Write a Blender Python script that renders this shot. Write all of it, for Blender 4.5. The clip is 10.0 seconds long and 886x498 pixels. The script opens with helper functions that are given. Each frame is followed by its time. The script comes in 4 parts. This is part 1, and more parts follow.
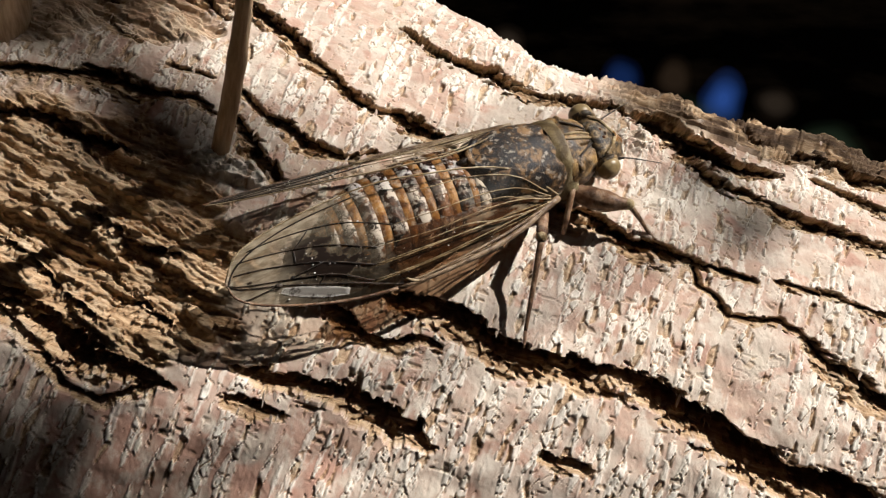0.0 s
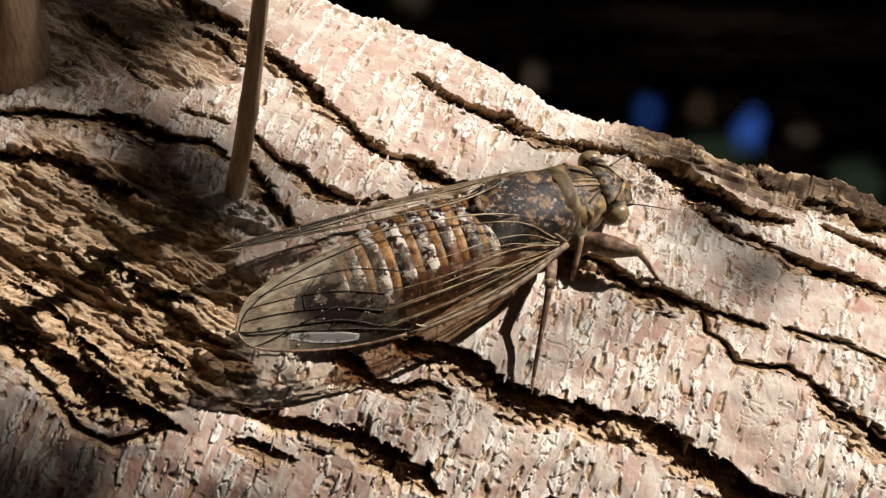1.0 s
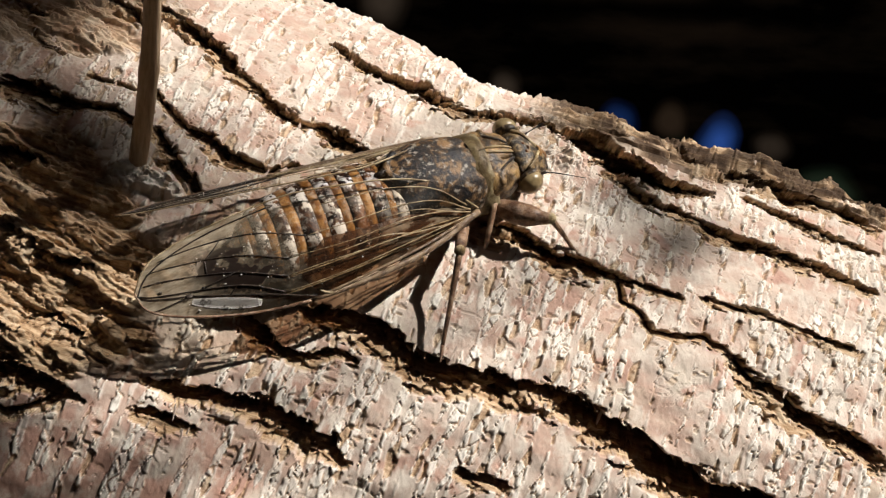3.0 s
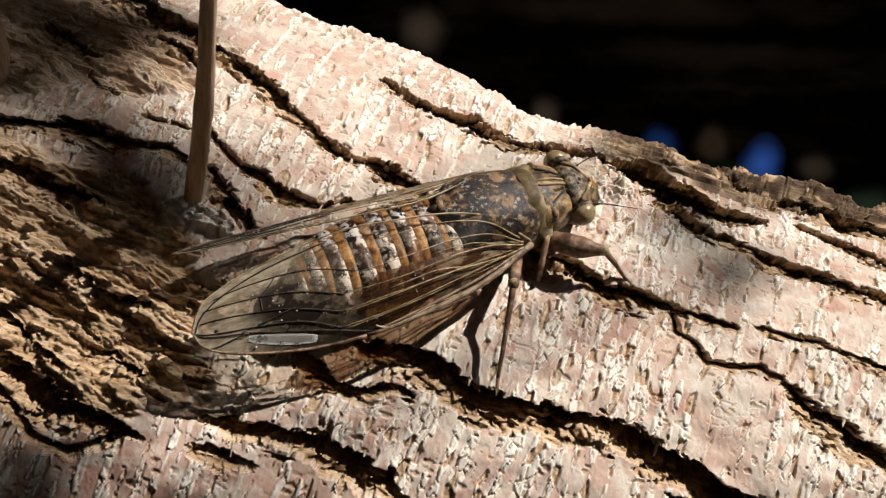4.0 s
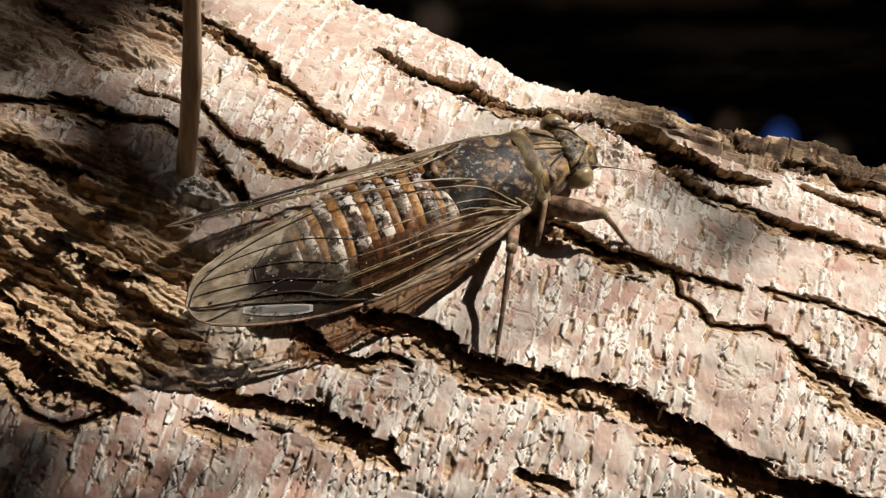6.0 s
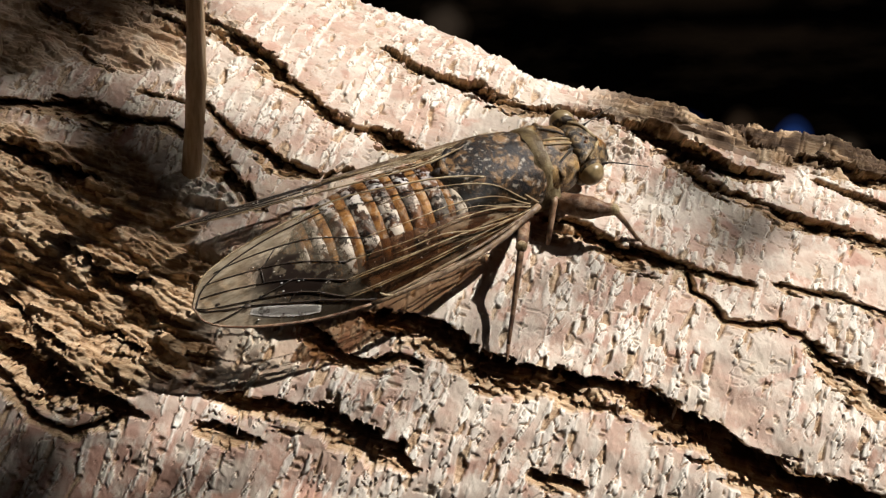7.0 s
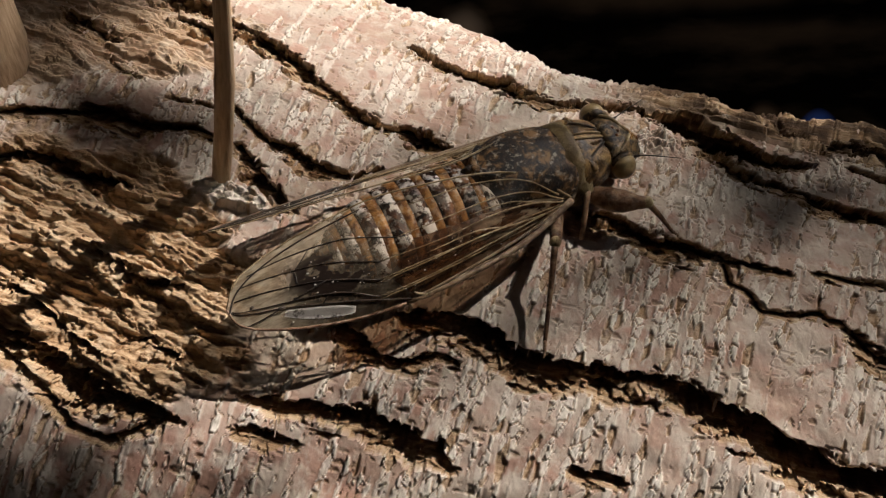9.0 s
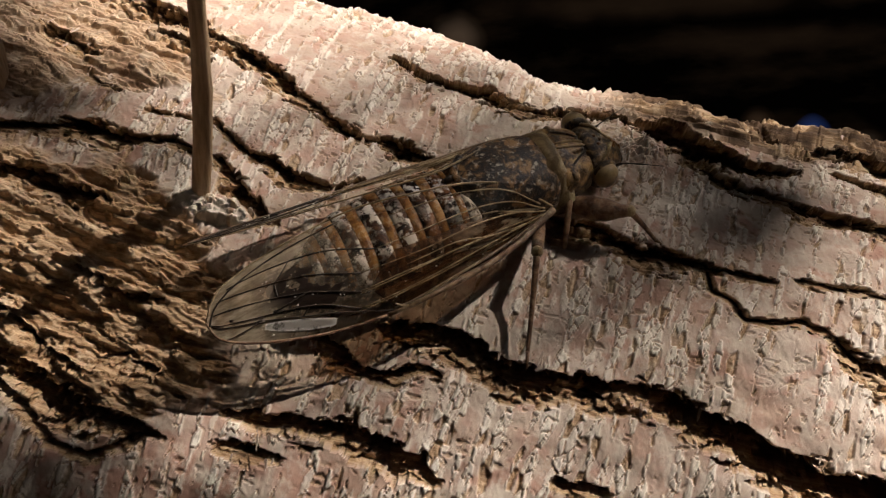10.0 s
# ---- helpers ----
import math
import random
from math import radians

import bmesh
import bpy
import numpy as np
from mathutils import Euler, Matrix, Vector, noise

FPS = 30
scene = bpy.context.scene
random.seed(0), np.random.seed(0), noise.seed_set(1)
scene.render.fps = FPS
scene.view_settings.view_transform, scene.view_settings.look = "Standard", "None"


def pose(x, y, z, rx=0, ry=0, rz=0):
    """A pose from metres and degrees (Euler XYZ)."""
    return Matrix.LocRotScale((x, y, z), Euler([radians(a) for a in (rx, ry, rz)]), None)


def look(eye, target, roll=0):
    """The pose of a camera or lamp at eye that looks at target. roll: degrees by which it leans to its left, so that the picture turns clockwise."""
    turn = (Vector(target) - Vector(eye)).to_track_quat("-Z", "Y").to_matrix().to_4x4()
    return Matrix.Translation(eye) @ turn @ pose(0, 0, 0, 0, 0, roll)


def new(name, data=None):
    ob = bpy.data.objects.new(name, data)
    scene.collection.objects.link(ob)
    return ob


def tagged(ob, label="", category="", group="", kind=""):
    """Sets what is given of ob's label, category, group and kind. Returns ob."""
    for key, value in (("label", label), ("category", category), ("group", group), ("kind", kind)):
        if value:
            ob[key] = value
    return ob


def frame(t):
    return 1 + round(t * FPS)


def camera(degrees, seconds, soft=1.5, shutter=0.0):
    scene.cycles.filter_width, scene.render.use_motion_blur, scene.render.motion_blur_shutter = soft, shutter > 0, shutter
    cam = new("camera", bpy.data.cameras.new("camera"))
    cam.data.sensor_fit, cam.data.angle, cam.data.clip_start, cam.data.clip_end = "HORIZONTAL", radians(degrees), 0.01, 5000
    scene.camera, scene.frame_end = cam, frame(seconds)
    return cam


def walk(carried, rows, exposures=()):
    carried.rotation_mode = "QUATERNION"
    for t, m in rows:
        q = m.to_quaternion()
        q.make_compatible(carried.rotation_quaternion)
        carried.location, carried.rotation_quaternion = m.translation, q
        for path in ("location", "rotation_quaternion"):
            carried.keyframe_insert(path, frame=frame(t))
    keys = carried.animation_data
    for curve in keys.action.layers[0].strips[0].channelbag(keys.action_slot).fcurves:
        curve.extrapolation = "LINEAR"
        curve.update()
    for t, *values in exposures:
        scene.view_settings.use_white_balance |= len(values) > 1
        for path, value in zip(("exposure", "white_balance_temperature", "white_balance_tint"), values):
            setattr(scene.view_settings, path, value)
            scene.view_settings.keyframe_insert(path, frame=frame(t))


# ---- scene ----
cam = camera(36.0, 10.0, soft=1.3)
LIFT = 0.75             # raises the fitted path and limb to breast height
PATH = [
    (0, (-0.00421, -0.10829, 0.47968), (0.00050, 0.00554, 0.44201), 1.43),
    (0.5, (-0.00395, -0.10883, 0.48126), (0.00004, 0.00587, 0.44619), 1.64),
    (1, (-0.00284, -0.10885, 0.48137), (-0.00043, 0.00583, 0.44611), 1.36),
    (1.5, (-0.00380, -0.10949, 0.47960), (-0.00187, 0.00551, 0.44538), 1.42),
    (2, (-0.00390, -0.10820, 0.47935), (-0.00086, 0.00699, 0.44583), 2.28),
    (2.5, (0.00165, -0.10906, 0.47650), (0.00524, 0.00610, 0.44297), 2.04),
    (2.7, (0.00292, -0.10839, 0.47713), (0.00840, 0.00646, 0.44279), 1.96),
    (3.8, (0.00164, -0.10778, 0.47710), (0.00289, 0.00776, 0.44471), 0.50),
    (4, (0.00174, -0.10804, 0.47771), (0.00278, 0.00763, 0.44579), 0.39),
    (4.5, (0.00000, -0.10777, 0.47888), (0.00000, 0.00814, 0.44780), 0.00),
    (5, (0.00091, -0.10679, 0.47908), (0.00102, 0.00897, 0.44746), 0.02),
    (5.5, (0.00278, -0.10733, 0.47708), (0.00286, 0.00815, 0.44446), -0.54),
    (7, (0.00388, -0.10588, 0.47441), (0.00215, 0.00971, 0.44221), -2.08),
    (7.5, (0.00442, -0.10577, 0.47509), (0.00286, 0.00994, 0.44331), -2.23),
    (8, (0.00559, -0.10589, 0.47559), (0.00373, 0.00978, 0.44371), -2.59),
    (8.5, (0.00389, -0.10604, 0.47564), (0.00165, 0.00978, 0.44434), -3.05),
    (9, (0.00317, -0.10529, 0.47365), (-0.00075, 0.01040, 0.44201), -3.88),
    (9.5, (0.00505, -0.10537, 0.47465), (0.00209, 0.01043, 0.44332), -3.85),
    (10, (0.00436, -0.10458, 0.47357), (0.00083, 0.01131, 0.44262), -4.39),
]
EXPOSURE = [(0, 0.39, 6420, 10), (8.2, 0.39, 6420, 10), (8.7, 0.52, 6600, 13), (9.3, 0.74, 6800, 13), (10.0, 0.92, 7050, 16)]


def lifted(p):
    return (p[0], p[1], p[2] + LIFT)


walk(cam, [(t, look(lifted(eye), lifted(target), roll)) for t, eye, target, roll in PATH], EXPOSURE)

# ---- the frame of the limb: u along it, v across and up, n out of the bark; millimetres ----
AX_U = Vector((0.96198, -0.08340, -0.26009))
AX_V = Vector((0.22963, 0.76256, 0.60479))
AX_N = Vector((0.14790, -0.64152, 0.75271))
LIMB = Matrix((
    (AX_U.x, AX_V.x, AX_N.x, 0.0),
    (AX_U.y, AX_V.y, AX_N.y, 0.0),
    (AX_U.z, AX_V.z, AX_N.z, 0.45 + LIFT),
    (0, 0, 0, 1)))
MM = 0.001

# ---- world and sun ----
SUN_UVN = Vector((0.405, 0.515, 0.760)).normalized()
to_sun = (LIMB.to_3x3() @ SUN_UVN).normalized()
world = bpy.data.worlds.new("sky")
scene.world = world
world.use_nodes = True
wn = world.node_tree.nodes
sky = wn.new("ShaderNodeTexSky")
sky.sky_type, sky.sun_disc = "NISHITA", False
sky.sun_elevation = math.asin(to_sun.z)
sky.sun_rotation = math.atan2(to_sun.x, to_sun.y)
world.node_tree.links.new(sky.outputs[0], wn["Background"].inputs[0])
wn["Background"].inputs[1].default_value = 0.05
sun_data = bpy.data.lights.new("sun", "SUN")
sun_data.energy, sun_data.angle, sun_data.color = 5.0, radians(0.6), (1.0, 0.955, 0.90)
sun = new("sun", sun_data)
sun.matrix_world = look(to_sun * 3.0 + Vector((0, 0, 1.2)), (0, 0, 1.2))


# ---- material helpers ----
class Nodes:
    """Short hand to write node materials."""

    def __init__(self, name):
        self.mat = bpy.data.materials.new(name)
        self.mat.use_nodes = True
        self.tree = self.mat.node_tree
        self.bsdf = self.tree.nodes["Principled BSDF"]
        self.out = self.tree.nodes["Material Output"]
        self.coord = self.tree.nodes.new("ShaderNodeTexCoord").outputs["Object"]

    def node(self, kind, **inputs):
        n = self.tree.nodes.new(kind)
        for key, value in inputs.items():
            self.put(n.inputs[key.replace("_", " ")], value)
        return n

    def put(self, socket, value):
        if isinstance(value, bpy.types.NodeSocket):
            self.tree.links.new(value, socket)
        else:
            socket.default_value = value

    def scaled(self, sx, sy, sz):
        """Object coordinates in millimetres, divided by the given lengths."""
        n = self.node("ShaderNodeMapping", Vector=self.coord)
        n.inputs["Scale"].default_value = (1000 / sx, 1000 / sy, 1000 / sz)
        return n.outputs[0]

    def noise(self, sx, sy=None, sz=None, detail=4.0, rough=0.55, distort=0.0):
        n = self.node("ShaderNodeTexNoise", Vector=self.scaled(sx, sy or sx, sz or sx), Scale=1.0, Detail=detail,
                      Roughness=rough, Distortion=distort)
        return n.outputs[0]

    def attr(self, name):
        n = self.tree.nodes.new("ShaderNodeAttribute")
        n.attribute_name = name
        return n.outputs["Fac"]

    def ramp(self, fac, stops):
        n = self.node("ShaderNodeValToRGB", Fac=fac)
        e = n.color_ramp.elements
        while len(e) < len(stops):
            e.new(0.5)
        for el, (at, c) in zip(e, stops):
            el.position = at
            el.color = (*c, 1) if not isinstance(c, float) else (c, c, c, 1)
        return n.outputs[0]

    def mix(self, fac, a, b, blend="MIX"):
        n = self.tree.nodes.new("ShaderNodeMix")
        n.data_type, n.blend_type = "RGBA", blend
        self.put(n.inputs[0], fac)
        self.put(n.inputs[6], (*a, 1) if isinstance(a, tuple) else a)
        self.put(n.inputs[7], (*b, 1) if isinstance(b, tuple) else b)
        return n.outputs[2]

    def math(self, op, a, b=0.0, clamp=False):
        n = self.tree.nodes.new("ShaderNodeMath")
        n.operation, n.use_clamp = op, clamp
        self.put(n.inputs[0], a)
        self.put(n.inputs[1], b)
        return n.outputs[0]

    def bump(self, height, mm, strength=1.0):
        n = self.node("ShaderNodeBump", Height=height, Strength=strength, Distance=mm * MM)
        self.tree.links.new(n.outputs[0], self.bsdf.inputs["Normal"])
        return n.outputs[0]

    def base(self, color=None, rough=None, **more):
        for key, value in (("Base Color", color), ("Roughness", rough), *((k.replace("_", " "), v) for k, v in more.items())):
            if value is not None:
                self.put(self.bsdf.inputs[key], (*value, 1) if isinstance(value, tuple) and len(value) == 3 else value)
        return self.mat


def bark_material():
    m = Nodes("bark")
    tone = m.noise(11, 7, 11, 5, 0.62)
    mid = m.noise(2.0, 3.2, 2.0, 6, 0.66)
    fine = m.noise(0.42, 0.75, 0.42, 6, 0.72)
    speck = m.noise(0.9, 0.5, 0.9, 5, 0.75)
    skin = m.ramp(tone, [(0.30, (0.53, 0.46, 0.37)), (0.44, (0.54, 0.44, 0.36)), (0.56, (0.48, 0.325, 0.25)), (0.70, (0.53, 0.44, 0.34))])
    skin = m.mix(m.attr("blush"), skin, m.ramp(mid, [(0.3, (0.39, 0.205, 0.15)), (0.6, (0.52, 0.335, 0.255))]))
    skin = m.mix(m.ramp(mid, [(0.50, 0.0), (0.62, 0.8)]), skin, (0.64, 0.565, 0.475))
    skin = m.mix(m.ramp(fine, [(0.30, 0.4), (0.42, 0.0)]), skin, (0.30, 0.19, 0.13))
    skin = m.mix(m.ramp(speck, [(0.66, 0.0), (0.74, 0.6)]), skin, (0.17, 0.12, 0.085))
    chalk = m.ramp(fine, [(0.28, (0.50, 0.43, 0.34)), (0.50, (0.78, 0.725, 0.64))])
    skin = m.mix(m.attr("lenticel"), skin, chalk)
    fibre = m.noise(6, 0.42, 0.6, 6, 0.68)
    cork = m.ramp(fibre, [(0.30, (0.145, 0.080, 0.041)), (0.47, (0.37, 0.235, 0.128)), (0.66, (0.60, 0.445, 0.285))])
    cork = m.mix(m.ramp(mid, [(0.5, 0.0), (0.68, 0.55)]), cork, (0.60, 0.51, 0.38))
    # dark weathered cork; it also carries the painted shade deep in the fissures
    old_shaded = m.ramp(fibre, [(0.32, (0.034, 0.019, 0.010)), (0.52, (0.085, 0.049, 0.026)), (0.72, (0.20, 0.130, 0.074))])
    cork = m.mix(m.attr("fresh_lit"), old_shaded, cork)
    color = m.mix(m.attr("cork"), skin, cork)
    dirt = m.noise(14, 9, 9, 4, 0.55)
    color = m.mix(m.ramp(dirt, [(0.54, 0.0), (0.76, 0.30)]), color, (0.27, 0.215, 0.155))
    m.bump(m.mix(m.attr("cork"), m.mix(0.7, fine, mid), fibre), 0.085, 1.0)
    return m.base(color, 0.8, Specular_IOR_Level=0.25)


def twig_material():
    m = Nodes("twig_bark")
    grain = m.noise(0.35, 0.35, 6, 5, 0.6)
    blot = m.noise(1.4, 1.4, 3.0, 4)
    color = m.ramp(grain, [(0.3, (0.28, 0.18, 0.105)), (0.5, (0.45, 0.315, 0.195)), (0.72, (0.55, 0.41, 0.275))])
    color = m.mix(m.ramp(blot, [(0.5, 0.0), (0.7, 0.4)]), color, (0.24, 0.165, 0.10))
    m.bump(grain, 0.08, 0.8)
    return m.base(color, 0.75, Specular_IOR_Level=0.3)


BARK = bark_material()
TWIG = twig_material()


# ---- mesh helpers ----
def smooth(mesh):
    mesh.polygons.foreach_set("use_smooth", np.ones(len(mesh.polygons), bool))


def part(name, bm, material, parent=None, label="", shade=True):
    """Links a bmesh, drawn in millimetres, as one mesh object under a thing or a part."""
    mesh = bpy.data.meshes.new(name)
    bmesh.ops.scale(bm, vec=(MM, MM, MM), verts=bm.verts)
    bmesh.ops.recalc_face_normals(bm, faces=bm.faces)
    bm.to_mesh(mesh)
    bm.free()
    mesh.materials.append(material)
    if shade:
        smooth(mesh)
    ob = new(name, mesh)
    ob.parent = parent
    if label:
        tagged(ob, label)
    return ob


def ring_skin(bm, rings, cap=True):
    """Joins rings of equally many points, each a list of vectors, into a skin."""
    rows = [[bm.verts.new(p) for p in ring] for ring in rings]
    n = len(rows[0])
    for r, s in zip(rows, rows[1:]):
        for k in range(n):
            bm.faces.new((r[k], r[(k + 1) % n], s[(k + 1) % n], s[k]))
    if cap:
        bm.faces.new(rows[0][::-1])
        bm.faces.new(rows[-1])
    return bm


def tube(points, radii, sides=8, bm=None):
    """A round tube through points with a radius at each."""
    bm = bm or bmesh.new()
    pts = [Vector(p) for p in points]
    rings = []
    side = None
    for k, p in enumerate(pts):
        ahead = (pts[min(k + 1, len(pts) - 1)] - pts[max(k - 1, 0)]).normalized()
        ref = side if side is not None else (Vector((0, 0, 1)) if abs(ahead.z) < 0.9 else Vector((1, 0, 0)))
        side = (ref - ahead * ref.dot(ahead)).normalized()
        other = ahead.cross(side)
        r = radii[k] if hasattr(radii, "__len__") else radii
        rings.append([p + (side * math.cos(2 * math.pi * j / sides) + other * math.sin(2 * math.pi * j / sides)) * r for j in range(sides)])
    return ring_skin(bm, rings)


def curve_points(points, steps):
    """A smooth line (Catmull-Rom) through control points."""
    p = [Vector(q) for q in points]
    p = [p[0] * 2 - p[1], *p, p[-1] * 2 - p[-2]]
    out = []
    for k in range(1, len(p) - 2):
        for j in range(steps):
            t = j / steps
            a, b, c, d = p[k - 1], p[k], p[k + 1], p[k + 2]
            out.append(0.5 * (2 * b + (c - a) * t + (2 * a - 5 * b + 4 * c - d) * t * t + (3 * b - a - 3 * c + d) * t ** 3))
    return out + [p[-2]]


# ---- noise on arrays ----
def lattice(ix, iy, seed):
    """Two pseudo-random numbers in 0..1 for each whole-numbered cell."""
    h = (ix.astype(np.int64) * 374761393 + iy.astype(np.int64) * 668265263 + seed * 1442695041) & 0xFFFFFFFF
    h = ((h ^ (h >> 13)) * 1274126177) & 0xFFFFFFFF
    h = h ^ (h >> 16)
    g = ((h ^ 0x9E3779B9) * 2246822519) & 0xFFFFFFFF
    g = g ^ (g >> 15)
    return (h & 0xFFFF) / 65536.0, (g & 0xFFFF) / 65536.0


def grain(x, y, seed=0):
    """Gradient noise, about -0.7..0.7."""
    fx, fy = np.floor(x), np.floor(y)
    dx, dy = x - fx, y - fy
    wx, wy = dx * dx * dx * (dx * (dx * 6 - 15) + 10), dy * dy * dy * (dy * (dy * 6 - 15) + 10)

    def corner(i, j):
        a = lattice(fx + i, fy + j, seed)[0] * 2 * math.pi
        return np.cos(a) * (dx - i) + np.sin(a) * (dy - j)

    low = corner(0, 0) * (1 - wx) + corner(1, 0) * wx
    high = corner(0, 1) * (1 - wx) + corner(1, 1) * wx
    return low * (1 - wy) + high * wy


def layers(x, y, seed, octaves=4, fall=0.55):
    total, size = 0.0, 1.0
    for k in range(octaves):
        total = total + size * grain(x * 2 ** k, y * 2 ** k, seed + 17 * k)
        size *= fall
    return total


def cells(x, y, seed, border=False):
    """A random number for the nearest of many scattered points: angular chips with sharp borders, and how far the border is."""
    fx, fy = np.floor(x), np.floor(y)
    best, second, value = np.full(x.shape, 9.0), np.full(x.shape, 9.0), np.zeros(x.shape)
    for i in (-1, 0, 1):
        for j in (-1, 0, 1):
            r1, r2 = lattice(fx + i, fy + j, seed)
            d = (fx + i + r1 - x) ** 2 + (fy + j + r2 - y) ** 2
            near = d < best
            second = np.where(near, best, np.minimum(second, d))
            best, value = np.where(near, d, best), np.where(near, (r1 * 7.13 + r2 * 3.77) % 1.0, value)
    return (value, np.sqrt(second) - np.sqrt(best)) if border else value


def stairs(x, low=0.35, high=0.65):
    """Rounds to whole steps, with a short ramp between them."""
    down = np.floor(x)
    return down + step(low, high, x - down)


def step(low, high, x):
    t = np.clip((x - low) / (high - low), 0, 1)
    return t * t * (3 - 2 * t)


# ---- the limb ----
# Fissures: runs of (u, v, width) along the bark, in millimetres.
FISSURES = []


def fissure(*run, deep=1.0):
    FISSURES.append((tuple((u, v, max(w, 0.5)) for u, v, w in run), deep))


fissure((-7.0, 24.7, 0.47), (-5.0, 23.6, 0.71), (-3.5, 22.6, 0.94), (-1.1, 22.1, 1.18), (2.5, 21.8, 1.29), (4.6, 20.4, 1.41), (7.0, 20.2, 1.41), (9.6, 21.2, 1.18), (12.2, 21.8, 0.94), (14.9, 22.2, 0.94), (18.5, 21.8, 2.00), (21.6, 20.4, 2.94), (24.8, 19.5, 3.06), (27.8, 19.1, 2.12), (30.9, 19.7, 1.06), deep=1.3)
fissure((-37.7, 27.4, 1.76), (-33.0, 25.8, 1.65), (-30.9, 24.4, 1.18), (-26.8, 24.0, 1.41), (-24.0, 21.5, 1.76), (-21.8, 20.8, 1.65), (-18.8, 18.8, 1.53), (-16.0, 16.9, 1.41), (-13.9, 15.1, 0.94), (-12.3, 14.4, 0.94), (-10.8, 13.3, 0.82), (-9.5, 12.5, 1.06), (-7.1, 11.8, 0.94), (-5.7, 12.1, 0.82), (-3.2, 11.0, 1.65), (-0.9, 10.4, 1.53), (0.4, 11.2, 0.47), deep=1.1)
fissure((-29.4, 20.4, 0.59), (-27.3, 19.5, 0.82), (-25.4, 18.9, 0.82), (-23.3, 17.2, 0.47))
fissure((-18.7, 5.6, 0.71), (-16.1, 3.0, 1.18), (-13.7, 0.8, 1.18))
fissure((-20.3, 9.9, 0.29), (-17.7, 7.9, 0.41), (-16.3, 7.0, 0.71), (-14.3, 6.3, 0.94), (-12.6, 5.3, 1.06), (-11.0, 5.0, 0.82), (-8.2, 4.9, 0.47), (-6.1, 6.3, 0.24))
fissure((-41.8, 3.0, 0.59), (-38.9, 3.5, 0.59), (-35.8, 4.6, 0.71), (-32.7, 5.6, 1.18), (-30.3, 6.0, 1.76), (-27.9, 5.4, 1.53), (-25.0, 6.1, 0.82), (-22.9, 6.4, 0.94), (-21.1, 5.2, 0.59), deep=1.1)
fissure((-25.8, 9.3, 0.24), (-24.1, 9.6, 0.35), (-22.6, 9.5, 0.24))
fissure((-39.9, 18.4, 0.59), (-37.4, 17.0, 0.88), (-33.4, 15.6, 0.71))
fissure((-33.2, 13.3, 0.24), (-31.8, 11.6, 0.41), (-29.8, 11.3, 0.29))
fissure((-39.6, -0.8, 0.59), (-37.2, -0.5, 0.71), (-33.5, -0.1, 0.94), (-30.2, -0.8, 1.06), (-27.0, -0.9, 0.71))
fissure((-33.7, -15.0, 1.06), (-31.1, -15.6, 1.18), (-27.4, -16.4, 1.18), (-25.0, -17.7, 1.65), (-22.5, -18.2, 1.41), (-19.4, -18.6, 0.82), (-16.7, -18.8, 0.47), deep=1.2)
fissure((-27.0, -7.4, 0.53), (-23.9, -8.9, 0.53), (-22.5, -9.2, 0.41), (-19.2, -8.9, 0.29))
fissure((-34.8, -11.1, 0.53), (-30.6, -12.5, 0.59), (-28.0, -14.1, 0.65), (-26.1, -14.8, 0.59), (-24.1, -15.5, 0.35))
fissure((-22.1, -13.8, 0.82), (-20.4, -13.9, 1.53), (-18.3, -14.3, 0.59))
fissure((-33.4, -15.9, 0.47), (-30.3, -17.5, 0.53), (-27.4, -19.2, 0.53), (-24.8, -20.9, 0.53), (-21.7, -21.3, 0.47), (-19.8, -20.2, 0.35), (-18.1, -19.4, 0.24))
fissure((-11.6, -18.4, 0.71), (-8.6, -18.5, 0.82), (-7.0, -18.5, 0.47))
fissure((-11.8, -15.9, 0.47), (-9.8, -16.1, 0.94), (-6.6, -15.7, 1.29), (-4.6, -15.9, 1.29), (-2.0, -15.8, 1.41), (0.9, -16.6, 1.53), (3.8, -16.7, 1.29), (5.3, -17.8, 0.59), deep=1.1)
fissure((-6.4, -8.6, 0.59), (-5.3, -9.4, 0.94), (-3.7, -10.2, 0.82), (-2.2, -10.8, 0.82), (0.5, -10.7, 0.88), (2.1, -9.6, 0.35), (3.9, -9.8, 0.18))
fissure((-0.3, -6.8, 1.18), (2.7, -6.6, 1.41), (4.7, -6.7, 1.65), (6.1, -7.4, 1.76), (8.8, -8.7, 1.88), (11.5, -8.6, 1.76), (14.4, -8.4, 1.47), (17.2, -8.6, 1.53), (19.6, -7.6, 1.53), (21.7, -8.0, 1.76), (24.6, -8.8, 2.00), (27.3, -9.4, 2.12), (30.0, -10.2, 2.35), (32.4, -11.5, 2.35), (37.3, -12.0, 2.35), (44.8, -12.4, 2.12), deep=1.25)
fissure((9.8, 7.1, 0.47), (11.6, 6.9, 0.82), (14.2, 6.3, 0.94), (16.2, 5.3, 1.06), (18.1, 4.6, 1.41), (20.1, 4.9, 1.41), (21.9, 5.1, 1.18), (23.3, 5.2, 0.59), (25.1, 4.7, 0.47), (27.2, 4.6, 0.35), (29.7, 4.6, 0.18), deep=1.1)
fissure((24.4, 4.3, 0.12), (25.0, 2.8, 0.12), (26.9, 1.8, 0.18), (28.1, 0.5, 0.47), (29.8, 0.5, 0.41), (32.5, 1.3, 0.59), (34.6, 0.8, 0.71), (36.1, -0.2, 1.06), (38.3, -1.7, 1.41), (40.1, -2.3, 1.41), (41.9, -3.2, 1.29), (48.7, -4.8, 1.18))
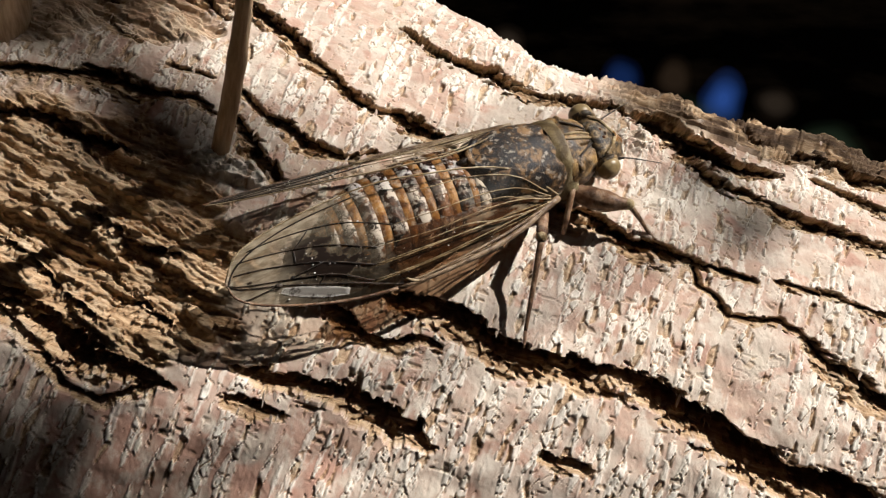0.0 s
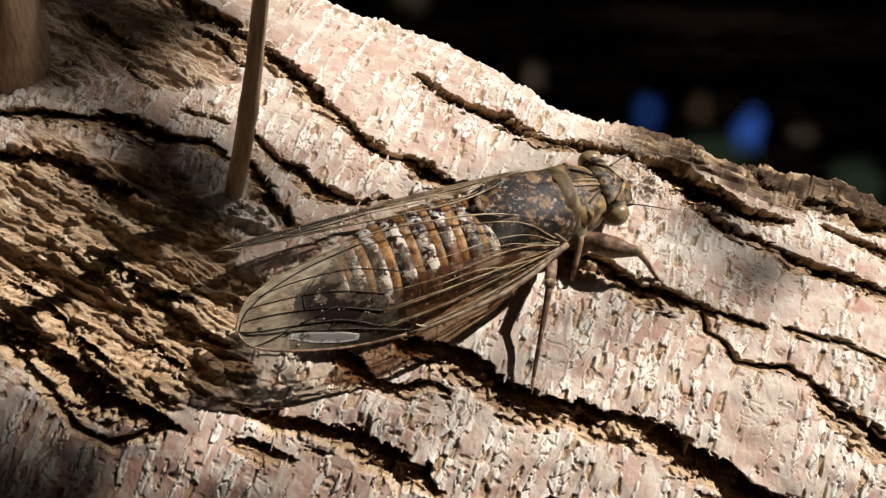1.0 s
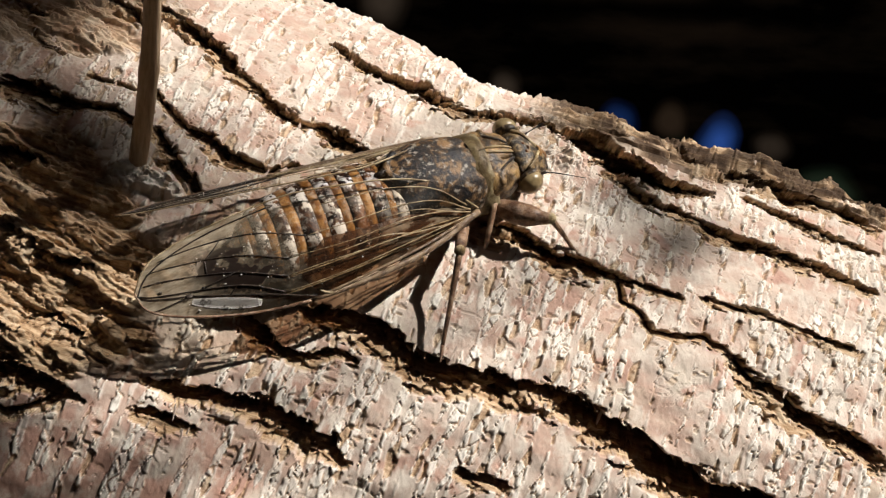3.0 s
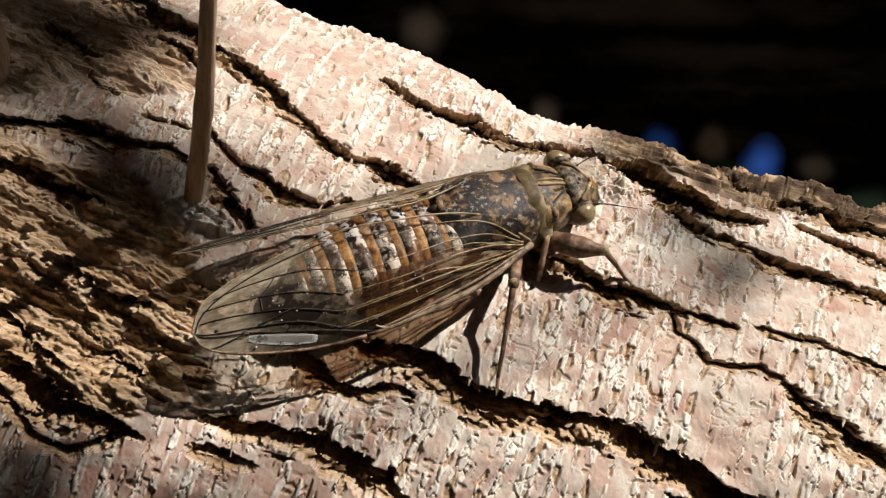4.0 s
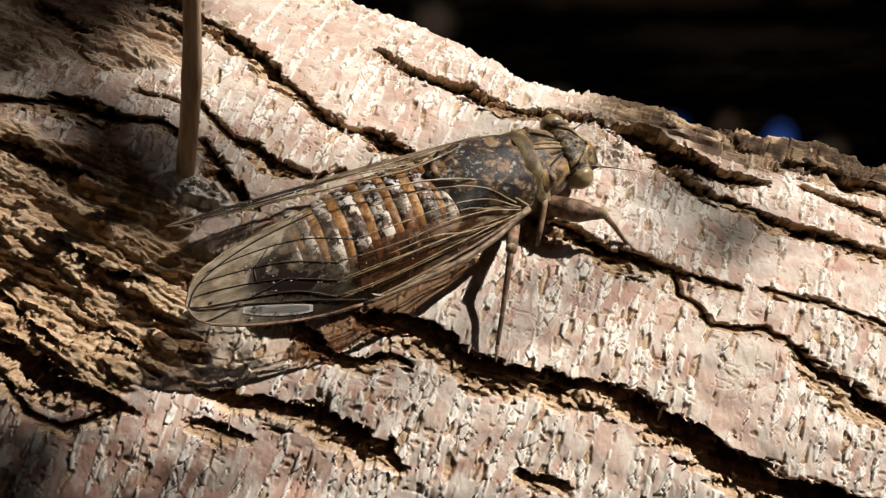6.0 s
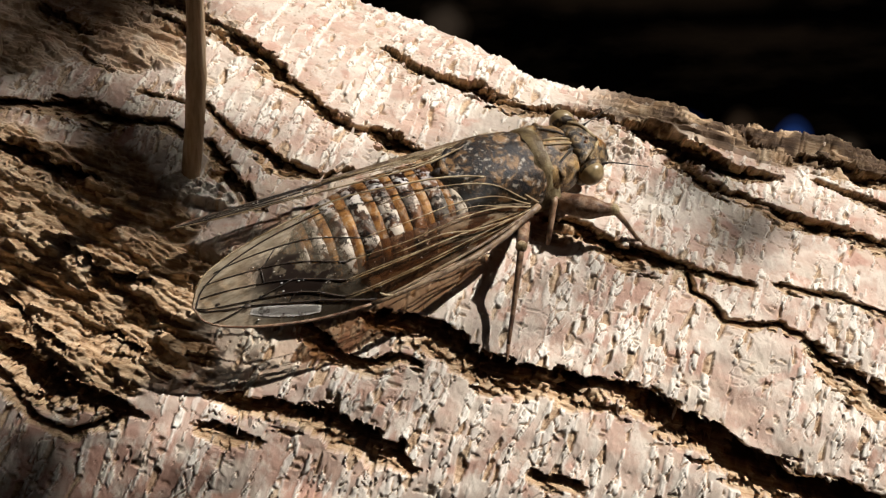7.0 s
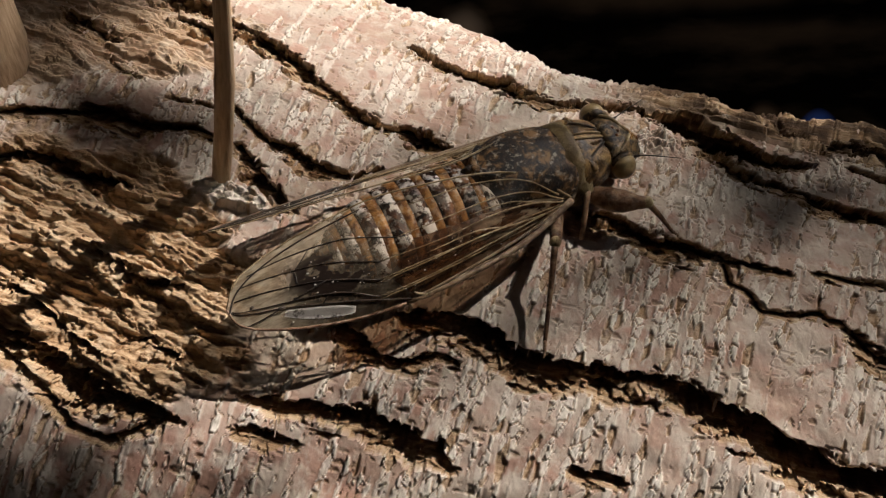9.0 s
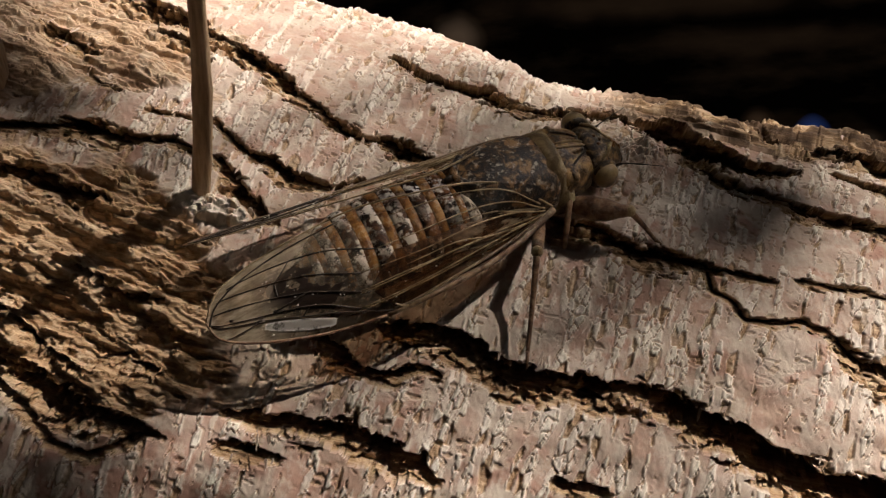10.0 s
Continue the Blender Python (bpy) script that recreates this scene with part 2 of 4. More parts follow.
fissure((32.3, 5.2, 0.12), (37.4, 5.5, 0.18), (39.2, 5.3, 0.47), (41.4, 4.7, 0.71), (46.2, 4.6, 0.59))
fissure((21.8, 16.9, 0.94), (24.1, 16.2, 1.06), (26.4, 15.2, 0.94), (28.7, 15.3, 0.82), (30.9, 14.6, 1.06), (32.8, 13.8, 1.18), (35.4, 13.8, 0.94), (38.3, 13.4, 0.94), (41.2, 13.0, 0.94), (47.4, 12.6, 0.82))
fissure((29.4, 26.5, 0.82), (32.0, 25.1, 1.29), (34.2, 23.8, 1.41), (37.6, 22.7, 1.53), (39.9, 21.8, 1.18), (41.9, 22.1, 0.94), (48.2, 21.6, 0.82), deep=1.1)
fissure((35.5, 20.5, 0.41), (38.5, 19.5, 0.71), (41.5, 18.4, 0.82), (47.8, 18.0, 0.71))
fissure((14.8, -15.9, 0.35), (17.0, -16.1, 0.71), (18.7, -16.2, 0.47))
fissure((38.4, -1.2, 0.35), (41.5, -1.9, 0.47))


def section(v, u):
    """Height of the limb's rounded upper face over v."""
    turn = np.interp(u, (-60, -30, -20, -8, -2, 4, 8, 30, 38, 60), (37.0, 34.5, 30.8, 30.4, 28.0, 24.2, 21.2, 20.2, 21.6, 19.5))
    return -8.0 + 0.0745 * v - 0.0092 * v * v - 0.05 * np.clip(v - turn, 0, None) ** 2


def run_distance(u, v, run):
    """Signed distance to the sides of a run, negative inside, and its width there."""
    best, wide = np.full(u.shape, 1e3), np.ones(u.shape)
    for (u0, v0, w0), (u1, v1, w1) in zip(run, run[1:]):
        du, dv = u1 - u0, v1 - v0
        t = np.clip(((u - u0) * du + (v - v0) * dv) / (du * du + dv * dv), 0, 1)
        w = w0 + (w1 - w0) * t
        d = np.hypot(u - u0 - t * du, v - v0 - t * dv) - w / 2
        near = d < best
        best, wide = np.where(near, d, best), np.where(near, w, wide)
    return best, wide


def lenticels(u, v):
    """Raised chalky chips in broken rows across the limb: height, how pale, and the pits and cracks between them."""
    su = u - 0.10 * v + 0.7 * grain(u / 7, v / 7, 41)
    crowd = 0.6 * layers(u / 9, v / 6, 44, 3)
    chip, edge = cells(su / 0.56 + 0.25 * grain(u / 0.8, v / 0.8, 45), v / 1.25, 47, True)
    other = (chip * 7.7) % 1.0
    rows = np.full(u.shape, -1.0)
    for pitch, seed, need in ((2.3, 43, 0.0), (1.2, 143, -0.30)):
        row = np.round(su / pitch)
        r1, r2 = lattice(row, row * 0, seed)
        x = np.abs(su / pitch - row - 0.45 * (r1 - 0.5)) * pitch
        much = 0.9 * grain(row * 3.71 + 0.5, v / 3.0 + 9 * r1, seed + 3) + need + 0.5 * (r2 - 0.5)
        rows = np.maximum(rows, much + 0.42 - 1.5 * x)
    rows = rows + crowd
    lump = step(0.02, 0.10, rows + 0.60 * (chip - 0.5))
    scars = lump * (0.04 + 0.17 * other) * (1 + 0.8 * grain(su / 0.22, v / 0.9, 48))
    pit = step(0.0, 0.08, rows + 0.1) * step(0.17, 0.12, chip)
    crack = step(0.13, 0.05, edge) * step(0.05, 0.2, rows + 0.9 * (other - 0.5))
    return scars, lump * (0.55 + 0.45 * other) * (1 - 0.7 * crack), np.maximum(pit, 0.8 * crack)


def bark_relief(u, v):
    """Height over the smooth limb, and how far the surface is cork, or a pale lenticel."""
    bend_u = u + 0.7 * layers(u / 4.0, v / 4.0, 3, 3)
    bend_v = v - 0.22 * np.clip(-13 - u, 0, 30) + 0.8 * layers(u / 7.0, v / 4.0, 5, 3, 0.5)
    chip, crumb = cells(u / 1.5 + 0.4 * grain(u, v, 401), v / 0.62, 402), cells(u / 0.62, v / 0.34, 403)
    mixed = (chip * 5.3 + crumb * 3.7) % 1.0
    # the torn, fibrous patch where a side branch broke away
    patch = np.hypot((u + 28 + 0.3 * (v + 8)) / 14.5, (v + 8.5) / 10.5) - 1 + 0.35 * layers(u / 7, v / 5, 11, 4)
    patch = step(0.12, -0.10, patch)
    upper = step(0.1, -0.1, np.hypot((u + 38) / 15, (v - 18) / 9.0) - 1 + 0.5 * layers(u / 6, v / 4, 12, 4))
    scuff = step(0.12, -0.10, np.hypot((u - 11.6) / 3.8, (v - 4.9) / 1.5) - 1 + 0.4 * layers(u / 3, v / 1.5, 14, 3))
    torn = np.maximum(np.maximum(patch, 0.75 * upper), 0.8 * scuff)
    h = 0.75 * layers(u / 13, v / 8, 21, 3) + 0.20 * layers(u / 3.6, v / 3.0, 22, 2)
    # papery layers of the outer skin, in small steps
    sheet = 2.2 * layers(u / 2.6, v / 5.5, 31, 3, 0.55) + 0.5 * u / 6 + 0.25 * (chip - 0.5)
    skin = 0.045 * (stairs(sheet, 0.44, 0.56) - sheet) + 0.014 * layers(u / 0.6, v / 0.8, 33, 2, 0.7)
    scars, pale, moat = lenticels(u, v)
    fleck = step(0.90, 0.94, mixed) * step(-0.15, 0.15, grain(u / 5, v / 4, 59))
    moat = np.maximum(moat, 0.6 * fleck)
    skin = skin + scars - 0.24 * moat + 0.030 * layers(u / 0.35, v / 0.7, 34, 2, 0.6)
    # cork: broken shelves with sharp edges, and fibres along the limb
    ledge = 2.7 * layers(bend_u / 13, bend_v / 3.2, 61, 3, 0.52) + 0.55 * (cells(bend_u / 3.4, bend_v / 0.8, 62) - 0.5) + 0.22 * (mixed - 0.5)
    fibres = layers(bend_u / 3.6, bend_v / 0.42, 63, 3, 0.6)
    fine = stairs(2.4 * layers(bend_u / 5.0, bend_v / 1.0, 64, 3, 0.6) + 0.7 * (mixed - 0.5), 0.3, 0.6)
    rough = 0.60 * stairs(ledge, 0.30, 0.52) + 0.10 * ledge + 0.17 * fine + 0.17 * fibres + 0.16 * (crumb - 0.5) + 0.10 * layers(u / 0.8, v / 0.5, 65, 2) - 0.25
    # fissures: a cliff on the upper side, torn ledges that climb out on the lower side
    cut, cork, weathered_shade = np.zeros(u.shape), torn.copy(), np.zeros(u.shape)
    wander = v + 0.32 * layers(u / 3.4, v / 1.8, 78, 3, 0.55)
    for run, deep in FISSURES:
        lo_u, hi_u = min(p[0] for p in run) - 3, max(p[0] for p in run) + 3
        lo_v, hi_v = min(p[1] for p in run) - 4, max(p[1] for p in run) + 3
        here = np.nonzero((u > lo_u) & (u < hi_u) & (v > lo_v) & (v < hi_v))
        if not len(here[0]):
            continue
        fu, fv, k1, k2, k3 = u[here], wander[here], chip[here] - 0.5, crumb[here] - 0.5, mixed[here] - 0.5
        d, wide = run_distance(fu, fv, run)
        size = np.minimum(wide, 1.5)
        above = fv > np.interp(fu, [p[0] for p in run], [p[1] for p in run])
        gap = np.where(above, -d, wide + d) + size * (0.55 * k1 + 0.30 * k2)
        reach = wide + 0.95 * size
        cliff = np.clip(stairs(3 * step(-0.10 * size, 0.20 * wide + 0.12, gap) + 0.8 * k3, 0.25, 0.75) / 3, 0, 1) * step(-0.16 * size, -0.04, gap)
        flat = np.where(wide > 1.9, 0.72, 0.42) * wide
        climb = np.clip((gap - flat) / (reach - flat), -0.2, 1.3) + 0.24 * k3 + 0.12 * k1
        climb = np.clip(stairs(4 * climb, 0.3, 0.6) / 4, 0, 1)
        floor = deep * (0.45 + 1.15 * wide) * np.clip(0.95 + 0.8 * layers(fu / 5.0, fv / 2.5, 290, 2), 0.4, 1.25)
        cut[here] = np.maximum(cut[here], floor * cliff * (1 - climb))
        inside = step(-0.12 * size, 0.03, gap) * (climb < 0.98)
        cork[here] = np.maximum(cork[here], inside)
        # shade in a fissure's depth is put into the cork colour, over real browning
        weathered_shade[here] = np.maximum(weathered_shade[here], step(0.55, 0.9, cliff * (1 - climb)))
    # hair cracks
    net = np.abs(layers(u / 6.0, v / 3.0, 81, 3, 0.6))
    hair = step(0.03, 0.008, net) * step(0.15, 0.35, grain(u / 7, v / 7, 83))
    h = h + (1 - torn) * (1 - cork) * skin + torn * rough + np.clip(cork - torn, 0, 1) * 0.30 * rough
    h = h - cut - 0.12 * hair * (1 - cork)
    # a crumbling knob ahead of the cicada, and a flaky one at the twig's foot
    knob = np.exp(-((u - 17.4) / 2.0) ** 2 - ((v - 16.8) / 1.5) ** 2)
    h = h + knob * (1.1 + 0.9 * (mixed - 0.5) + 0.7 * layers(u / 0.9, v / 0.9, 101, 3, 0.6))
    foot = step(1.15, 0.8, np.hypot((u + 17.2) / 3.3, (v + 0.1 + 0.1 * (u + 17)) / 1.25) + 0.45 * (chip - 0.5) + 0.25 * layers(u / 1.5, v / 1.2, 103, 2))
    h = h * (1 - 0.8 * foot) + foot * (0.9 + 0.9 * (chip - 0.5) + 0.6 * (crumb - 0.5) + 0.3 * layers(u / 0.8, v / 0.8, 105, 2))
    cork = cork * (1 - 0.9 * foot)
    pale = np.maximum(pale, 0.8 * foot)
    # knobs of dead bark along the crest beside the upper fissure
    crest = np.interp(u, (-60, -4, 8, 60), (34.0, 33.0, 27.5, 27.0))
    h = h + 0.6 * step(3.0, 0.5, np.abs(v - crest)) * np.clip(layers(u / 2.6, v / 2.2, 91, 3) + 0.3 * (chip - 0.5), -0.2, 1)
    right = step(10, 18, u) * step(21.0, 22.6, v + 0.8 * grain(u / 3, v / 2, 94))
    strata = stairs(3.0 * layers(u / 11 + 0.04 * v, v / 2.2, 95, 3, 0.55) + 0.35 * v + 0.15 * (chip - 0.5) + 0.12 * (crumb - 0.5), 0.2, 0.45) - 0.35 * v
    swell = np.exp(-((u - 21.5) / 2.6) ** 2) + 0.9 * np.exp(-((u - 34.5) / 4.0) ** 2) - 0.5 * np.exp(-((u - 28) / 2.5) ** 2)
    h = h + right * (0.1 + 0.9 * np.exp(-((v - crest - 1.0) / 2.6) ** 2) * (0.25 + 0.8 * swell) + 0.55 * strata + 0.16 * fibres + 0.12 * layers(u / 1.6, v / 0.6, 92, 2))
    cork = np.maximum(cork, right * step(-0.5, -0.1, layers(u / 4, v / 3, 93, 3) + 0.3))
    weathered_shade = np.maximum(weathered_shade, right * step(-0.45, 0.15, layers(u / 5, v / 1.3, 96, 3)))
    cork = np.maximum(cork, 0.85 * moat)
    # low on the worn ridge and on the painted fissure shade
    fresh_lit = 1 - weathered_shade * (1 - 0.35 * step(0.2, 0.5, grain(u / 1.8, v / 0.7, 68)))
    blush = 0.95 * step(1.15, 0.55, np.hypot((u + 12) / 21, (v + 25) / 7.5)) + 0.7 * step(1.1, 0.3, np.hypot((u - 19) / 7, (v - 1.5) / 3.5))
    blush = blush + 0.55 * step(1.1, 0.3, np.hypot((u + 31) / 3, (v - 10) / 4)) + 0.45 * step(1.2, 0.3, np.hypot((u + 2) / 10, (v + 13) / 4))
    blush = blush * step(-0.35, 0.15, layers(u / 3.0, v / 4.0, 97, 3) + 0.08) + 0.8 * step(0.22, 0.45, layers(u / 4.0, v / 3.0, 99, 3))
    return h, 0.66 * cut + 0.40 * np.clip(cut - 1.6, 0, None), np.clip(np.maximum(cut / 1.2, right), 0, 1), np.clip(cork, 0, 1), np.clip(pale * (1 - cork), 0, 1), np.clip(blush, 0, 1), np.clip(fresh_lit, 0, 1), np.maximum(patch, 0.75 * upper)


def spread(low, fine_low, fine_high, high, gap, outer):
    """Positions that are close together in the middle and sparse outside."""
    mid = np.arange(fine_low, fine_high, gap)
    left = fine_low - (fine_low - low) * np.linspace(1, 0, outer, endpoint=False) ** 2
    right = fine_high + (high - fine_high) * np.linspace(0, 1, outer) ** 2
    return np.concatenate([left, mid, right])


# the lines along which the bark has split into plates: v at some u, from the lower side upwards
SPLITS = [
    ((-60, -30.0), (-33, -17), (-25, -21.5), (-14, -19), (3, -18.2), (6, -20.4), (30, -18), (60, -18)),
    ((-60, -16.0), (-29, -16.6), (-21, -18.2), (-12, -17.8), (-6.5, -9.4), (0, -6), (9, -7.9), (20.8, -7.5), (31, -11), (48, -13.6), (60, -14)),
    ((-60, -2.0), (-32, -1.2), (-20, -4.7), (-12, -2), (0, 3), (12.7, 6), (21, 4.7), (29, 0.5), (34.4, 1.5), (41, -1.8), (60, -4)),
    ((-60, 1.0), (-39, 3.1), (-27, 5.8), (-14, 5.8), (0, 11), (21, 17), (31, 15.6), (48, 12.6), (60, 12)),
    ((-60, 40.0), (-36.7, 31.2), (-27.5, 24), (-15, 16), (-2.6, 10.9), (3, 22), (15, 22.3), (28, 20.5), (48, 19), (60, 19)),
]


def build_limb():
    us = spread(-900, -51, 51, 4700, 0.108, 30)
    vs = np.arange(-33.0, 40.01, 0.100)
    u, v = np.meshgrid(us, vs, indexing="ij")
    relief, under, wall, cork, pale, blush, fresh_lit, torn = bark_relief(u, v)
    fade = step(60, 52, np.abs(u))
    relief = relief * (0.35 + 0.65 * fade)
    base = section(v, u)
    dv = 0.05
    tilt = (section(v + dv, u) - section(v - dv, u)) / (2 * dv)
    size = np.sqrt(1 + tilt * tilt)
    # the fissures reach up under the plate above them
    vv, hh = v - relief * tilt / size + under * fade, base + relief / size
    # walls and the dead ridge are layered: thin sheets stand out level
    vv = vv + fade * wall * (0.50 * layers(u / 6, hh / 0.75, 501, 2, 0.6) + 0.16 * layers(u / 1.5, hh / 0.3, 503, 2))
    # round the back of the limb
    back = 26
    rows_v, rows_h = [vv], [hh]
    p0, p3 = np.stack([vv[:, -1], hh[:, -1]], -1), np.stack([vv[:, 0], hh[:, 0]], -1)
    p1, p2 = p0 + (24, -62), p3 + (-42, -50)
    for k in range(1, back):
        t = k / back
        q = (1 - t) ** 3 * p0 + 3 * t * (1 - t) ** 2 * p1 + 3 * t * t * (1 - t) * p2 + t ** 3 * p3
        rows_v.append(q[:, :1])
        rows_h.append(q[:, 1:])
    vv, hh = np.concatenate(rows_v, 1), np.concatenate(rows_h, 1)
    nu, nv = vv.shape
    co = np.stack([np.repeat(us[:, None], nv, 1), vv, hh], -1) * MM
    # normals of the whole skin, so that the plates shade as one where they meet
    du, dw = np.gradient(co, axis=0), np.roll(co, -1, 1) - np.roll(co, 1, 1)
    normal = np.cross(du, dw)
    normal /= np.linalg.norm(normal, axis=-1, keepdims=True) + 1e-30
    fields = [np.concatenate([f, np.zeros((nu, back - 1))], 1) for f in (cork, pale, blush, fresh_lit)]
    plate = np.zeros((nu, nv), int)
    plate[:, :len(vs)] = 1 + sum((v > np.interp(u, *zip(*line))).astype(int) for line in SPLITS)
    plate[:, :len(vs)] = np.where(torn > 0.5, 8, plate[:, :len(vs)])
    i, j = np.meshgrid(np.arange(nu - 1), np.arange(nv), indexing="ij")
    k = (j + 1) % nv
    quads = np.stack([i * nv + j, (i + 1) * nv + j, (i + 1) * nv + k, i * nv + k], -1).reshape(-1, 4)
    owner = plate[:-1].reshape(-1)
    limb = tagged(new("tree_limb"), "leaning tree limb with pale pinkish fissured bark and torn brown cork", "tree limb")
    limb.matrix_world = LIMB
    names = {0: ("underside", "shaded underside of the limb"), 8: ("torn_cork", "fibrous torn brown cork"), 6: ("bark_crest", "pale bark along the crest with a cork ridge")}
    co, normal = co.reshape(-1, 3), normal.reshape(-1, 3)
    for number in range(9):
        own = quads[owner == number]
        if not len(own):
            continue
        used, own = np.unique(own, return_inverse=True)
        own = own.reshape(-1, 4)
        name, label = names.get(number, ("bark_plate", ""))
        mesh = bpy.data.meshes.new(name)
        mesh.vertices.add(len(used))
        mesh.vertices.foreach_set("co", co[used].ravel())
        mesh.loops.add(own.size)
        mesh.loops.foreach_set("vertex_index", own.ravel().astype(np.int32))
        mesh.polygons.add(len(own))
        mesh.polygons.foreach_set("loop_start", np.arange(0, own.size, 4, dtype=np.int32))
        mesh.update(calc_edges=True)
        for title, field in zip(("cork", "lenticel", "blush", "fresh_lit"), fields):
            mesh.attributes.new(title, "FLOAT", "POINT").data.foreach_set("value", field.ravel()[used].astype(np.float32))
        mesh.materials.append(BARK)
        smooth(mesh)
        mesh.normals_split_custom_set_from_vertices(normal[used].astype(np.float32))
        ob = new(name, mesh)
        ob.parent = limb
        if label:
            tagged(ob, label)
    return limb


limb = build_limb()


def bark_flakes(count):
    """Loose chips of outer bark that lift off round the fissures and scars."""
    rng = random.Random(31)
    meshes = []
    for seed in range(8):
        bm = bmesh.new()
        length, width = 0.36 + 0.12 * (seed % 4), 0.11 + 0.05 * (seed % 3)
        rim = []
        for k in range(9):
            a = 2 * math.pi * k / 9
            r = rng.uniform(0.7, 1.1)
            rim.append(Vector((width * r * math.cos(a), length * r * math.sin(a), 0)))
        for p in rim:
            p.z = 0.12 * p.y * p.y + 0.15 * p.x * p.x + rng.uniform(-0.03, 0.03)
        bm.faces.new([bm.verts.new(p) for p in rim])
        bmesh.ops.poke(bm, faces=bm.faces[:])
        bmesh.ops.solidify(bm, geom=bm.faces[:], thickness=0.07)
        made = part("bark_flake", bm, BARK, shade=False)
        meshes.append(made.data)
        bpy.data.objects.remove(made)
    spots = []
    for _ in range(count):
        if rng.random() < 0.55:
            run, _deep = rng.choice(FISSURES[:22])
            k = rng.randrange(len(run) - 1)
            t = rng.random()
            side = rng.choice((-1, 1))
            w = run[k][2] / 2 + rng.uniform(0.25, 0.9)
            spots.append((run[k][0] + (run[k + 1][0] - run[k][0]) * t, run[k][1] + (run[k + 1][1] - run[k][1]) * t + side * w))
        else:
            spots.append((rng.uniform(-46, 46), rng.uniform(-26, 29)))
    spots = [(u, v) for u, v in spots if not (u < -13 and v < 3)]
    su, sv = np.array(spots).T[:, :, None]
    height = (section(sv, su) + bark_relief(su, sv)[0])[:, 0]
    for (u, v), h in zip(spots, height):
        flake = new("bark_flake", rng.choice(meshes))
        flake.parent = limb
        tilt = math.degrees(math.atan(0.0745 - 0.0184 * v))
        flake.matrix_local = pose(u * MM, v * MM, (h + 0.02) * MM, tilt) @ pose(0, 0, 0, rng.uniform(-9, 9), rng.uniform(-32, -4), rng.uniform(-22, 10))


bark_flakes(280)


def surface(u, v):
    """A place on the limb's bark, as built, in its millimetres."""
    uu, vv = np.array([[float(u)]]), np.array([[float(v)]])
    return float((section(vv, uu) + bark_relief(uu, vv)[0])[0, 0])


def ball(center, radii, bm=None, seg=20, turn=0.0):
    bm = bm or bmesh.new()
    made = bmesh.ops.create_uvsphere(bm, u_segments=seg, v_segments=seg // 2, radius=1)["verts"]
    m = Matrix.Translation(center) @ pose(0, 0, 0, 0, 0, turn) @ Matrix.Diagonal((*radii, 1))
    bmesh.ops.transform(bm, matrix=m, verts=made)
    return bm


# ---- twigs on the limb ----
def build_twig():
    bm = bmesh.new()
    base = Vector((-19.2, 1.3, surface(-19.2, 1.3) - 1.2))
    way = Vector((0.028, 0.077, 0.997)).normalized()
    pts, radii = [], []
    for k in range(26):
        t = k / 25
        bow = Vector((0.35 * math.sin(5 * t + 0.4), 0.25 * math.sin(7 * t), 0))
        pts.append(base + way * (46 * t) + bow)
        radii.append(0.78 + 0.06 * math.sin(9 * t) - 0.12 * t + (0.10 if k in (7, 15) else 0))
    tube(pts, radii, 14, bm)
    for f in bm.verts:
        f.co += Vector((noise.noise(f.co * 0.8), noise.noise(f.co * 0.8 + Vector((9, 0, 0))), 0)) * 0.06
    twig = new("twig")
    twig.matrix_world = LIMB
    part("stem", bm, TWIG, twig)
    for k, a in ((4, 0.6), (9, 2.6), (15, 4.4)):
        out = Vector((math.cos(a), math.sin(a), 0.35))
        part("bud_scar", ball(pts[k] + out * radii[k] * 0.85, (0.28, 0.28, 0.2), seg=10), TWIG, twig)
    return tagged(twig, "thin dry brown twig growing out of the bark", "twig")


def build_stub():
    bm = bmesh.new()
    base = Vector((-43.7, 8.4, surface(-43.7, 8.4) - 2.0))
    way = Vector((-0.02, 0.10, 0.99)).normalized()
    pts = [base + way * (40 * k / 16) for k in range(17)]
    tube(pts, [4.3 + 0.25 * math.sin(k) for k in range(17)], 20, bm)
    for f in bm.verts:
        f.co += Vector((noise.noise(f.co * 0.35), noise.noise(f.co * 0.35 + Vector((5, 0, 0))), 0)) * 0.5
    ob = part("branch_stub", bm, TWIG)
    ob.matrix_world = LIMB
    return tagged(ob, "thick shaded brown branch stub standing on the limb", "branch")


build_twig()
build_stub()


